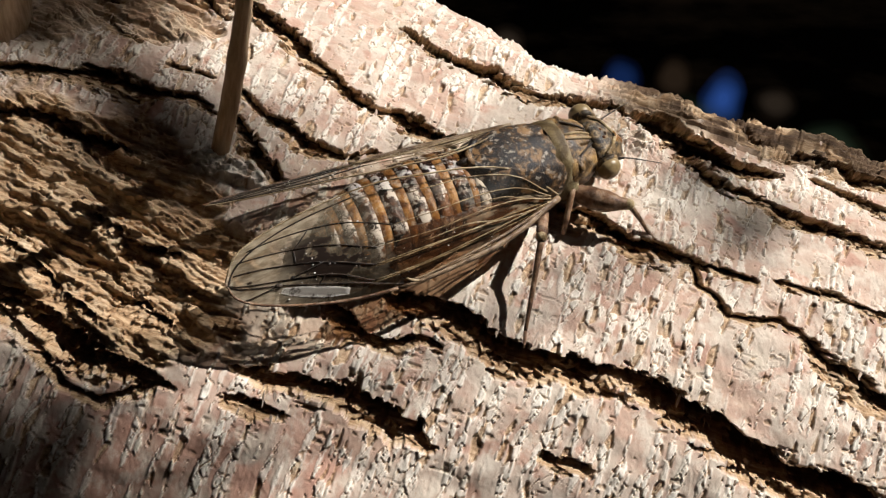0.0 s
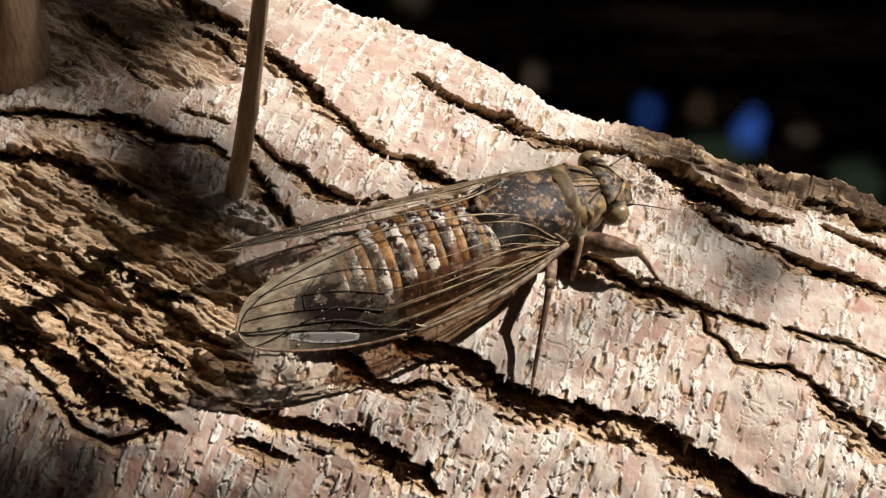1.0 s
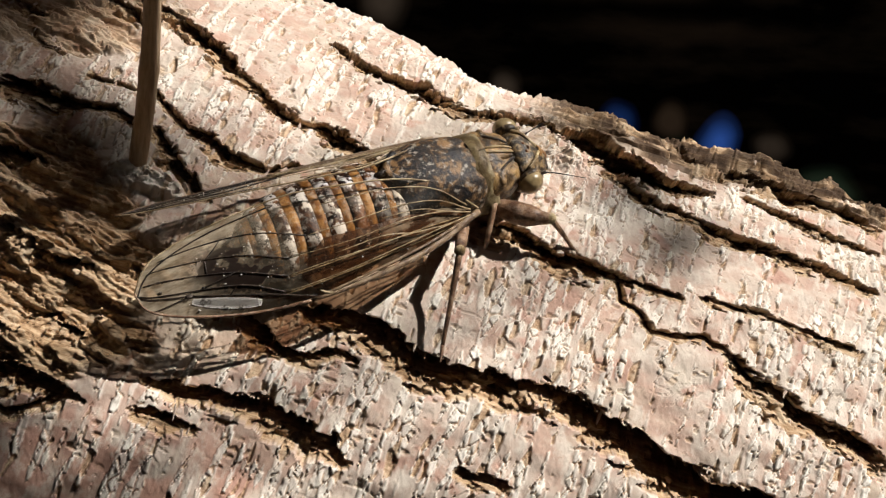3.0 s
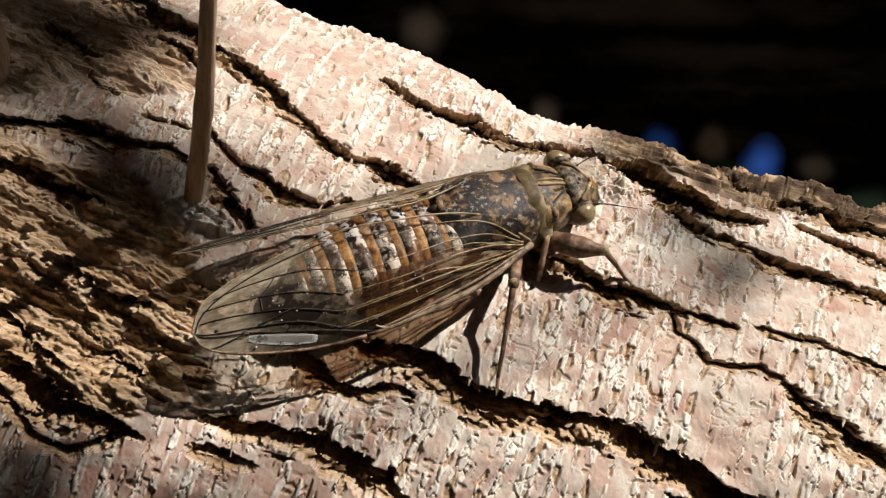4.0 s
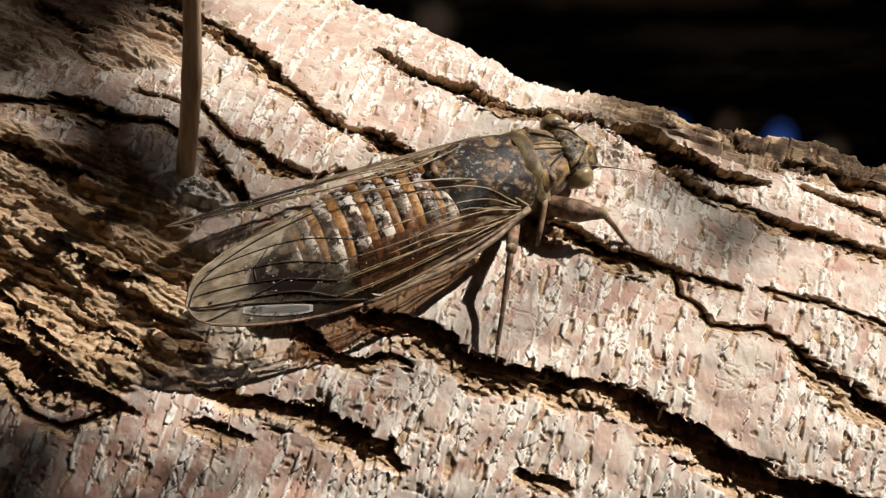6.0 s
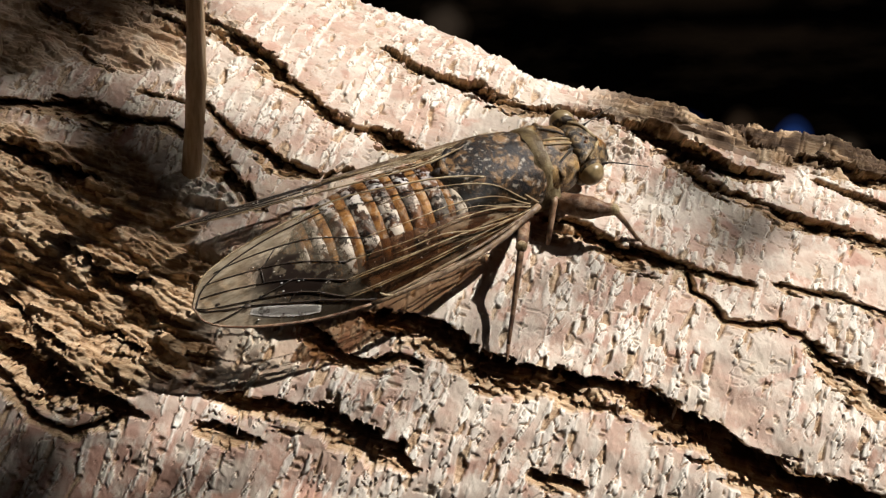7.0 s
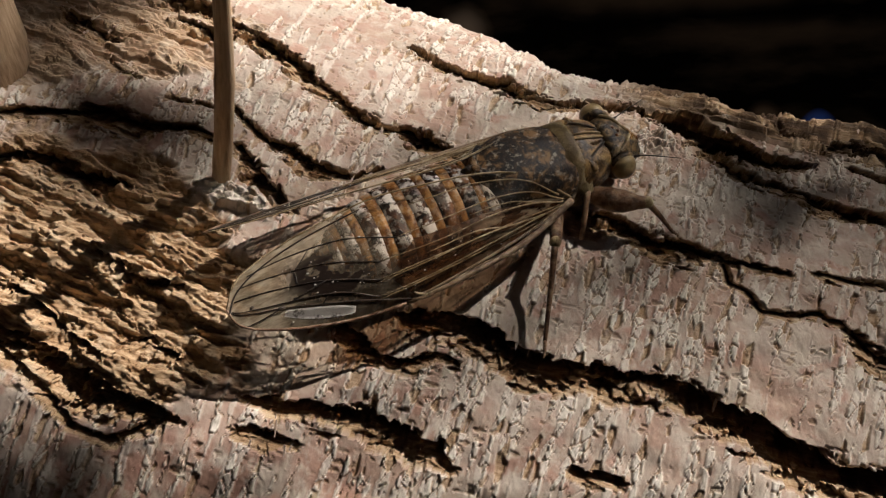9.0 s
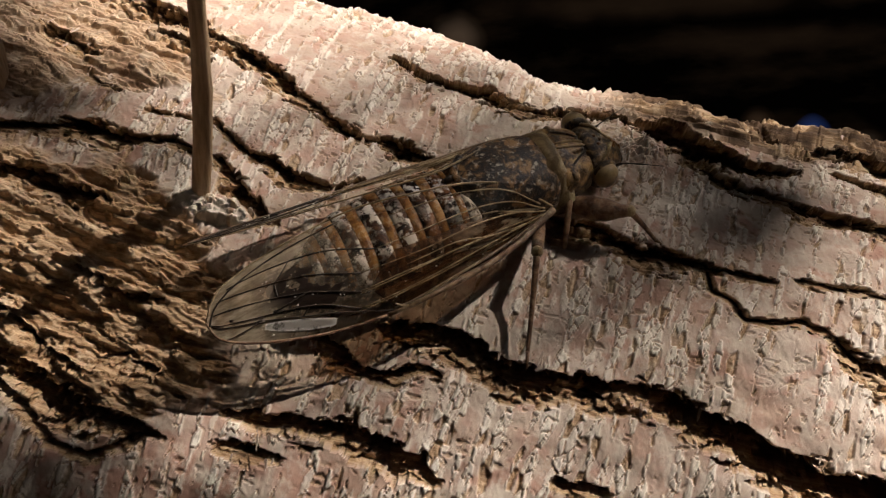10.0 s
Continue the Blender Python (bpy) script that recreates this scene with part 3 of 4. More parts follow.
# ---- the cicada: x ahead, y to its left, z up from the bark; millimetres ----
def shell_material(name, dark, mid, light, spots=1.2, rough=0.45, frost=0.35, lean=1.0, cover=0.50, bloom_size=0.55, bloom_color=(0.50, 0.44, 0.36)):
    """Mottled shell, the same on both sides of the body, with a pale waxy bloom."""
    m = Nodes(name)
    xyz = m.node("ShaderNodeSeparateXYZ", Vector=m.coord)
    folded = m.node("ShaderNodeCombineXYZ", X=xyz.outputs[0], Y=m.math("ABSOLUTE", xyz.outputs[1]), Z=xyz.outputs[2]).outputs[0]
    place = m.node("ShaderNodeMapping", Vector=folded)
    place.inputs["Scale"].default_value = (1000 / spots, 1000 / (spots * lean), 1000 / spots)
    blot = m.node("ShaderNodeTexNoise", Vector=place.outputs[0], Scale=1.0, Detail=4.0, Roughness=0.6, Distortion=0.6).outputs[0]
    bloom = m.noise(bloom_size, bloom_size, bloom_size, 5, 0.68)
    wide = m.noise(2.2, 2.2, 2.2, 3, 0.6)
    fine = m.noise(0.18, 0.18, 0.18, 3, 0.7)
    color = m.ramp(blot, [(0.40, dark), (0.51, mid), (0.63, light)])
    wax = m.math("MULTIPLY", m.ramp(bloom, [(cover, 0.0), (cover + 0.08, 1.0)]), m.ramp(wide, [(0.42, 0.15 * frost), (0.56, frost)]))
    color = m.mix(wax, color, bloom_color)
    m.bump(m.mix(0.5, fine, bloom), 0.12, 1.0)
    return m.base(color, rough, Specular_IOR_Level=0.3)


SHELL = shell_material("cicada_thorax_shell", (0.008, 0.007, 0.008), (0.040, 0.024, 0.013), (0.22, 0.125, 0.055), 0.95, 0.52, 0.6, cover=0.55)
HEAD = shell_material("cicada_head_shell", (0.012, 0.010, 0.008), (0.055, 0.036, 0.020), (0.27, 0.18, 0.085), 0.8, 0.42, 0.35, cover=0.56)
COLLAR = shell_material("cicada_collar_shell", (0.17, 0.115, 0.055), (0.33, 0.245, 0.125), (0.50, 0.40, 0.235), 1.5, 0.38, 0.2, cover=0.54)
PRONOTUM = shell_material("cicada_pronotum_shell", (0.028, 0.018, 0.011), (0.17, 0.10, 0.042), (0.40, 0.25, 0.10), 1.1, 0.38, 0.3, cover=0.55)
TERGITE = shell_material("cicada_abdomen_plate", (0.006, 0.005, 0.006), (0.045, 0.020, 0.013), (0.16, 0.07, 0.03), 1.4, 0.25, 1.5, cover=0.48, bloom_size=0.9, bloom_color=(0.60, 0.57, 0.54))
PALE_TERGITE = shell_material("cicada_pale_abdomen_plate", (0.03, 0.022, 0.02), (0.09, 0.06, 0.045), (0.20, 0.14, 0.09), 1.4, 0.30, 1.3, cover=0.44, bloom_size=0.8, bloom_color=(0.60, 0.56, 0.50))
RIM = shell_material("cicada_abdomen_rim", (0.10, 0.036, 0.010), (0.24, 0.105, 0.026), (0.40, 0.21, 0.07), 1.2, 0.30, 0.4)
LEG = shell_material("cicada_leg", (0.08, 0.040, 0.023), (0.19, 0.105, 0.060), (0.31, 0.195, 0.12), 1.3, 0.34, 0.15)
VEIN = shell_material("cicada_wing_vein", (0.17, 0.115, 0.058), (0.33, 0.24, 0.13), (0.46, 0.365, 0.225), 1.5, 0.36, 0.1)
COSTA = shell_material("cicada_wing_edge", (0.11, 0.066, 0.038), (0.22, 0.145, 0.085), (0.34, 0.245, 0.155), 1.5, 0.36, 0.2)
DARK_VEIN = shell_material("cicada_dark_vein", (0.012, 0.009, 0.007), (0.03, 0.02, 0.014), (0.06, 0.04, 0.026), 1.5, 0.4, 0.05)


def eye_material():
    m = Nodes("cicada_eye")
    spots = m.noise(0.8, 0.8, 0.8, 3)
    color = m.ramp(spots, [(0.35, (0.18, 0.125, 0.055)), (0.65, (0.32, 0.235, 0.12))])
    return m.base(color, 0.34, Specular_IOR_Level=0.5)


def wing_material():
    m = Nodes("cicada_wing_film")
    ripple = m.noise(1.2, 0.7, 1.2, 4, 0.6)
    m.bump(ripple, 0.12, 0.5)
    blot = m.noise(1.7, 1.2, 1.7, 5, 0.62)
    # the abdomen's shadow behind it, put into the film as dark blotches
    shade_blot = m.math("MULTIPLY", m.attr("tail_shade"), m.ramp(blot, [(0.42, 0.0), (0.50, 1.0)]))
    tone = m.ramp(m.noise(2.2, 0.45, 0.6, 5, 0.65), [(0.36, (0.19, 0.142, 0.088)), (0.50, (0.32, 0.26, 0.18)), (0.66, (0.46, 0.395, 0.29))])
    film = m.base(m.mix(shade_blot, tone, (0.018, 0.011, 0.008)), 0.32, Specular_IOR_Level=0.6)
    clear = m.node("ShaderNodeBsdfTransparent", Color=(0.92, 0.87, 0.80, 1))
    both = m.node("ShaderNodeMixShader")
    cloud = m.math("MULTIPLY", m.attr("milk"), m.ramp(m.noise(2, 2, 2, 4), [(0.3, 0.7), (0.7, 1.2)]))
    m.put(both.inputs[0], m.math("MAXIMUM", cloud, m.math("MULTIPLY", shade_blot, 0.95)))
    m.tree.links.new(clear.outputs[0], both.inputs[1])
    m.tree.links.new(m.bsdf.outputs[0], both.inputs[2])
    m.tree.links.new(both.outputs[0], m.out.inputs[0])
    return m.mat


def cell_material():
    # white for the wing cell's painted reflection and for real dust
    m = Nodes("cicada_sheen_dust")
    spots = m.noise(0.7, 0.5, 0.7, 5, 0.7)
    m.bump(spots, 0.06, 0.6)
    return m.base(m.ramp(spots, [(0.36, (0.16, 0.135, 0.11)), (0.46, (0.60, 0.565, 0.515))]), 0.32, Specular_IOR_Level=0.6)


def smoky_material():
    m = Nodes("cicada_smoky_film")
    blot = m.noise(1.6, 1.6, 1.6, 5, 0.65)
    m.bump(blot, 0.25, 1.0)
    x = m.node("ShaderNodeSeparateXYZ", Vector=m.coord).outputs[0]
    root = m.math("MULTIPLY", m.ramp(m.math("MULTIPLY", x, -1000 / 27.0), [(0.10, 1.0), (0.32, 0.0)]), m.ramp(m.noise(5.0, 0.5, 0.5, 4), [(0.45, 0.0), (0.58, 0.9)]))
    tone = m.ramp(blot, [(0.36, (0.026, 0.010, 0.006)), (0.54, (0.12, 0.046, 0.017)), (0.70, (0.26, 0.14, 0.065))])
    m.base(m.mix(root, tone, (0.50, 0.43, 0.33)), 0.30, Specular_IOR_Level=0.35)
    clear = m.node("ShaderNodeBsdfTransparent", Color=(0.54, 0.40, 0.29, 1))
    both = m.node("ShaderNodeMixShader")
    m.put(both.inputs[0], m.ramp(blot, [(0.3, 0.30), (0.7, 0.62)]))
    m.tree.links.new(clear.outputs[0], both.inputs[1])
    m.tree.links.new(m.bsdf.outputs[0], both.inputs[2])
    m.tree.links.new(both.outputs[0], m.out.inputs[0])
    return m.mat


SMOKY = smoky_material()
CELL = cell_material()
EYE = eye_material()
FILM = wing_material()


def shell(rows, sides=28, flat=0.55, bm=None):
    """A rounded body over rows of (x, half width, top z, bottom z, sideways shift)."""
    bm = bm or bmesh.new()
    rings = []
    for x, w, top, low, *side in rows:
        mid, ring = (top + low) / 2 - (top - low) * 0.06, []
        for k in range(sides):
            a = 2 * math.pi * k / sides
            c, s = math.cos(a), math.sin(a)
            y = w * math.copysign(abs(c) ** 0.85, c)
            z = mid + (top - mid if s > 0 else mid - low) * math.copysign(abs(s) ** 0.9, s)
            ring.append(Vector((x, y + (side[0] if side else 0), z)))
        rings.append(ring)
    return ring_skin(bm, rings)


def roughen(bm, size, amount):
    for f in bm.verts:
        p = f.co / size
        f.co += Vector((noise.noise(p), noise.noise(p + Vector((7, 3, 1))), noise.noise(p + Vector((1, 8, 5))))) * amount


CICADA = LIMB @ Matrix.Translation((5.5 * MM, 6.3 * MM, -8.0 * MM)) @ pose(0, 0, 0, 0, 0, 35.5)
cicada = tagged(new("cicada"), "brown mottled cicada with clear veined wings resting on the bark", "cicada")
cicada.matrix_world = CICADA


def build_body():
    # mesothorax with its humped shield
    bm = shell([(-5.6, 1.4, 5.6, 2.0), (-4.9, 2.3, 6.3, 1.5), (-3.6, 3.0, 6.9, 1.2), (-1.6, 3.5, 7.3, 1.0), (0.4, 3.7, 7.35, 0.9), (2.2, 3.6, 7.1, 0.9),
                (3.6, 3.3, 6.6, 1.0), (4.4, 2.9, 6.0, 1.3)], 40)
    for f in bm.verts:    # two shallow furrows over the shield
        if f.co.z > 4:
            f.co.z -= 0.28 * math.exp(-((abs(f.co.y) - 1.3) / 0.35) ** 2) * step(-3.5, 1.0, f.co.x)
    bmesh.ops.translate(bm, vec=(0, -0.35, 0), verts=bm.verts)
    roughen(bm, 1.1, 0.20)
    roughen(bm, 0.45, 0.05)
    thorax = part("thorax", bm, SHELL, cicada, "dark mottled thorax with pale frosted marks")
    bm = tube(curve_points([(-3.2, 1.7, 6.45), (-4.0, 0.9, 6.6), (-4.5, 0.0, 6.55), (-4.0, -0.9, 6.6), (-3.2, -1.7, 6.45)], 5), 0.36, 8)
    tube([(-4.4, 0, 6.5), (-5.5, 0, 6.0)], [0.45, 0.3], 8, bm)
    part("cross_ridge", bm, SHELL, thorax, "pale raised cross on the thorax")
    # collar: a pale band round the front of the shield, widening to lobes at the sides
    rings = []
    for x, w, top, lobe in ((3.3, 3.45, 6.75, -0.5), (3.6, 3.7, 6.95, -0.6), (4.2, 3.8, 6.9, 0.1), (4.7, 3.7, 6.7, 0.8)):
        rings.append([Vector((x + lobe * abs(math.cos(a)) ** 3, w * math.cos(a), 2.4 + (top - 2.4) * math.sin(a))) for a in np.linspace(-0.1, math.pi + 0.1, 36)])
    bm = bmesh.new()
    rows = [[bm.verts.new(p) for p in r] for r in rings]
    for r, s in zip(rows, rows[1:]):
        for k in range(35):
            bm.faces.new((r[k], r[k + 1], s[k + 1], s[k]))
    roughen(bm, 0.8, 0.06)
    bmesh.ops.solidify(bm, geom=bm.faces[:], thickness=0.3)
    part("collar", bm, COLLAR, cicada, "olive-tan collar band")
    # pronotum with slanting furrows
    bm = shell([(4.2, 3.35, 6.3, 1.6), (5.0, 3.4, 6.45, 1.5), (5.8, 3.3, 6.3, 1.6), (6.6, 3.05, 6.0, 1.7), (7.4, 2.7, 5.7, 1.8), (7.9, 2.4, 5.4, 2.0)], 40)
    for f in bm.verts:
        if f.co.z > 3.5:
            f.co.z -= 0.35 * math.exp(-((abs(f.co.y) - 0.7 - 0.55 * (7.6 - f.co.x)) / 0.28) ** 2)
    roughen(bm, 0.7, 0.13)
    pron = part("pronotum", bm, PRONOTUM, cicada, "ochre pronotum with dark furrows")
    for side in (-1, 1):
        run = [(7.5, 0.75 * side, 5.62), (6.6, 1.3 * side, 5.85), (5.6, 1.95 * side, 5.75), (4.9, 2.5 * side, 5.3)]
        part("furrow", tube(curve_points(run, 5), [0.05] + [0.11] * 14 + [0.05], 6), DARK_VEIN, pron, "black furrow")
        part("midline", tube(curve_points([(7.6, 0.22 * side, 5.68), (6.2, 0.28 * side, 6.22), (4.8, 0.24 * side, 6.48)], 5), [0.06] + [0.13] * 9 + [0.06], 6), COLLAR, pron)
    for side in (-1, 1):
        for (x, y, z), size, turn in (((6.75, 1.75, 5.0), (0.95, 0.62, 0.62), -38), ((5.45, 2.25, 5.2), (0.50, 0.85, 0.55), -15), ((6.2, 0.72, 5.7), (1.2, 0.26, 0.42), -8)):
            bm = ball((x, y * side, z), size, turn=turn * side)
            roughen(bm, 0.5, 0.07)
            part("lobe", bm, PRONOTUM, pron, "swollen ochre lobe")
    # head
    bm = shell([(7.5, 2.5, 5.5, 1.9), (8.2, 3.0, 5.75, 1.7), (9.0, 2.9, 5.6, 1.5), (9.9, 2.3, 5.1, 1.3), (10.8, 1.5, 4.5, 1.4), (11.4, 0.7, 3.8, 2.0)], 36)
    roughen(bm, 0.7, 0.14)
    head = part("head", bm, HEAD, cicada, "short blunt dark head")
    for side in (-1, 1):
        part("eye", ball((8.45, 3.0 * side, 4.5), (1.12, 0.95, 1.12), turn=-15 * side), EYE, head, "bulging olive-brown eye")
        part("eye_rim", ball((8.5, 2.55 * side, 4.45), (1.2, 0.62, 1.18), turn=-15 * side), HEAD, head)
        part("antenna", tube(curve_points([(9.7, 2.0 * side, 4.0), (10.9, 2.4 * side, 4.3), (13.9, 3.5 * side, 3.9)], 5), [0.13] * 4 + [0.06] * 4 + [0.035] * 3, 6), DARK_VEIN, head, "short bristle-like antenna")
        part("brow_ridge", tube(curve_points([(8.35, 2.1 * side, 5.45), (9.2, 1.5 * side, 5.5), (9.9, 0.7 * side, 5.12), (10.3, 0.25 * side, 4.85)], 5), [0.08] + [0.17] * 14 + [0.08], 6), COLLAR, head)
    for k in range(5):
        x = 10.2 + 0.26 * k
        part("face_ridge", tube(curve_points([(x, -1.1 + 0.16 * k, 4.45 - 0.24 * k), (x + 0.22, 0, 4.95 - 0.30 * k), (x, 1.1 - 0.16 * k, 4.45 - 0.24 * k)], 4), 0.09, 6), RIM, head)
    for x, y in ((9.2, 0.0), (8.85, 0.42), (8.85, -0.42)):
        part("ocellus", ball((x, y, 5.55), (0.19, 0.19, 0.17), seg=10), RIM, head)
    part("face", tube([(10.9, 0, 2.9), (10.0, 0, 1.0), (7.6, 0, 0.5)], [1.2, 1.0, 0.4], 12), HEAD, head)
    # abdomen: one plate a segment, each with a rusty hind rim
    marks = [(-3.6, 3.2, 6.05), (-5.3, 3.7, 6.3), (-7.5, 4.0, 6.35), (-9.5, 4.15, 6.2), (-11.6, 4.1, 5.9), (-13.8, 3.9, 5.5), (-15.7, 3.4, 4.9), (-17.1, 2.5, 4.2), (-18.0, 1.2, 3.4)]
    for (x0, w0, t0), (x1, w1, t1) in zip(marks, marks[1:]):
        aside = float(np.interp(-x0, (4, 11, 17), (-0.9, -1.6, -1.8)))
        cutx, cutw, cutt = x0 + (x1 - x0) * 0.58, w0 + (w1 - w0) * 0.58, t0 + (t1 - t0) * 0.58
        bm = shell([(x0 + 0.25, w0 * 0.93, t0 - 0.3, 1.2), (x0, w0 * 0.985, t0 - 0.02, 1.1), ((x0 + cutx) / 2, (w0 + cutw) / 2 + 0.08, (t0 + cutt) / 2 + 0.10, 1.0), (cutx, cutw + 0.03, cutt + 0.04, 1.1), (cutx - 0.12, cutw * 0.9, cutt - 0.3, 1.2)], 36)
        roughen(bm, 0.9, 0.05)
        bmesh.ops.translate(bm, vec=(0, aside, 0), verts=bm.verts)
        seg = part("abdomen_segment", bm, PALE_TERGITE if x0 > -5.0 else TERGITE, cicada, "dark frosted abdomen plate")
        bm = shell([(cutx + 0.2, cutw * 0.96, cutt - 0.16, 1.2), (cutx, cutw * 0.995, cutt - 0.02, 1.1), (x1 + 0.1, w1 * 0.995, t1 - 0.04, 1.1), (x1 - 0.1, w1 * 0.94, t1 - 0.2, 1.2)], 36)
        roughen(bm, 0.5, 0.03)
        bmesh.ops.translate(bm, vec=(0, aside, 0), verts=bm.verts)
        part("rim", bm, RIM, seg, "rust-orange hind rim")


build_body()

# forewings: the front and hind edge of each, from the root to the tip
RIGHT_FRONT = [(2.7, -4.5, 4.3), (-1.6, -6.3, 3.9), (-6.0, -7.7, 4.2), (-12.4, -8.3, 3.4), (-17.8, -7.8, 2.4), (-23.2, -6.5, 2.0), (-26.2, -5.2, 2.2), (-26.9, -3.6, 2.6)]
RIGHT_HIND = [(2.7, -4.3, 4.5), (-0.8, -2.3, 6.7), (-4.5, -1.2, 7.1), (-8.5, -0.7, 7.1), (-13.0, -0.1, 6.6), (-17.0, -0.1, 5.6), (-21.4, -0.4, 4.2), (-25.3, -1.5, 3.2), (-26.9, -3.6, 2.6)]
LEFT_FRONT = [(1.6, 3.4, 4.6), (-4.0, 4.3, 3.2), (-9.1, 4.7, 2.5), (-14.3, 4.7, 2.2), (-19.5, 4.5, 2.3), (-23.6, 4.1, 2.7), (-26.5, 3.6, 3.1)]
LEFT_HIND = [(1.4, 3.0, 5.2), (-2.4, 1.3, 6.9), (-6.1, 0.7, 6.8), (-11.0, 1.0, 6.4), (-15.7, 1.6, 5.6), (-20.3, 2.3, 4.6), (-23.9, 2.9, 3.8), (-26.5, 3.5, 3.1)]


def wing_maker(front, hind, bulge):
    front, hind = curve_points(front, 8), curve_points(hind, 8)

    def along(line, s):
        x = s * (len(line) - 1)
        k = min(int(x), len(line) - 2)
        return line[k].lerp(line[k + 1], x - k)

    def place(s, t):
        """s from root to tip, t from the front edge (0) to the hind edge (1)."""
        p = along(front, s).lerp(along(hind, s), t)
        out = math.sin(math.pi * t) * math.sin(math.pi * min(s * 1.1, 1))
        return p + Vector(bulge) * out

    return place


def build_wing(place, up):
    ns, nt = 72, 20
    bm = bmesh.new()
    bm.verts.layers.float.new("tail_shade")
    milk = bm.verts.layers.float.new("milk")
    tail_shade = bm.verts.layers.float["tail_shade"]
    grid = [[bm.verts.new(place(i / ns, j / nt)) for j in range(nt + 1)] for i in range(ns + 1)]
    for i in range(ns):
        for j in range(nt):
            bm.faces.new((grid[i][j], grid[i + 1][j], grid[i + 1][j + 1], grid[i][j + 1]))
    for i, line in enumerate(grid):
        for j, p in enumerate(line):
            s, t = i / ns, j / nt
            # where the body's shadow shows through, painted into the film
            p[tail_shade] = float(step(1.25, 0.45, math.hypot((s - 0.625 - 0.16 * (t - 0.45)) / 0.13, (t - 0.46) / 0.40)))
            p[milk] = float(np.interp(s, (0.0, 0.50, 0.58, 0.68, 0.80), (0.015, 0.025, 0.20, 0.68, 0.86)))
    bmesh.ops.remove_doubles(bm, verts=bm.verts, dist=0.004)
    wing = part("forewing", bm, FILM, cicada, "clear veined forewing folded roof-like")

    def vein(name, run, r0, r1, material, label=""):
        line = curve_points([(s, t, 0) for s, t in run], 6)
        pts = [place(min(max(p.x, 0), 1), min(max(p.y, 0), 1)) + Vector(up) * 0.04 for p in line]
        n = len(pts)
        part(name, tube(pts, [r0 + (r1 - r0) * k / (n - 1) for k in range(n)], 6), material, wing, label)

    vein("front_vein", [(0, 0), (0.15, 0), (0.3, 0), (0.46, 0)], 0.32, 0.20, COSTA, "stout tan front edge of the wing")
    vein("front_vein", [(0.0, 0.10), (0.15, 0.10), (0.3, 0.08), (0.44, 0.02)], 0.16, 0.09, COSTA)
    vein("node", [(0.415, 0.0), (0.43, 0.03), (0.445, 0.075)], 0.20, 0.06, VEIN, "pale knot on the wing's front edge")
    vein("front_vein", [(0.46, 0), (0.6, 0), (0.8, 0), (1, 0)], 0.15, 0.08, LEG)
    vein("hind_vein", [(0, 1), (0.3, 1), (0.6, 1), (1, 1)], 0.09, 0.05, VEIN)
    for run in ([(0.03, 0.22), (0.15, 0.24), (0.30, 0.22), (0.42, 0.18), (0.52, 0.15)], [(0.10, 0.24), (0.22, 0.32), (0.30, 0.34), (0.42, 0.34), (0.52, 0.30)],
                [(0.03, 0.4), (0.12, 0.50), (0.25, 0.52), (0.38, 0.48), (0.52, 0.46)], [(0.03, 0.55), (0.11, 0.68), (0.22, 0.70), (0.36, 0.66), (0.48, 0.62)],
                [(0.24, 0.33), (0.32, 0.42), (0.42, 0.40)], [(0.04, 0.75), (0.13, 0.88), (0.28, 0.90), (0.44, 0.86)], [(0.12, 0.50), (0.2, 0.60), (0.32, 0.60)]):
        vein("vein", run, 0.070, 0.032, VEIN)
    for run in ([(0.45, 0.03), (0.55, 0.155), (0.64, 0.215), (0.73, 0.255)], [(0.52, 0.15), (0.62, 0.30), (0.76, 0.30), (0.93, 0.24)], [(0.52, 0.30), (0.64, 0.44), (0.78, 0.50), (0.90, 0.52)],
                [(0.52, 0.46), (0.64, 0.60), (0.78, 0.68), (0.88, 0.76)], [(0.48, 0.62), (0.60, 0.76), (0.72, 0.82), (0.84, 0.87)],
                [(0.73, 0.255), (0.78, 0.14), (0.84, 0.0)], [(0.73, 0.255), (0.85, 0.22), (0.96, 0.18)],
                [(0.64, 0.215), (0.63, 0.31)], [(0.64, 0.44), (0.70, 0.33)], [(0.70, 0.48), (0.71, 0.63)], [(0.71, 0.63), (0.68, 0.80)]):
        vein("vein", run, 0.062, 0.045, DARK_VEIN)
    for (s, t), r in (((0.73, 0.25), 0.24), ((0.62, 0.30), 0.13), ((0.70, 0.33), 0.13), ((0.82, 0.335), 0.12), ((0.83, 0.51), 0.12)):
        part("dark_spot", ball(place(s, t), (r * 1.6, r, r * 0.6), seg=10), DARK_VEIN, wing)
    # the bright reflection on one wing cell, put in as a white patch
    bm = bmesh.new()
    cell = []
    for k in range(13):
        s, full = 0.572 + 0.148 * k / 12, math.sin(math.pi * (0.10 + 0.80 * k / 12)) ** 0.55
        cell.append([bm.verts.new(place(s, 0.095 + 0.085 * k / 12 + (j / 4 - 0.5) * 0.12 * full) + Vector(up) * 0.03) for j in range(5)])
    for a, b in zip(cell, cell[1:]):
        for k in range(4):
            bm.faces.new((a[k], a[k + 1], b[k + 1], b[k]))
    bmesh.ops.solidify(bm, geom=bm.faces[:], thickness=0.03)
    part("cell_sheen", bm, CELL, wing, "wing cell whose bright reflection is painted white")
    bm, rng = bmesh.new(), random.Random(8)
    for _ in range(60):
        at = place(rng.uniform(0.25, 0.76), rng.uniform(0.05, 0.8)) + Vector(up) * 0.05
        r = rng.uniform(0.015, 0.034) * rng.uniform(1.0, 2.2)
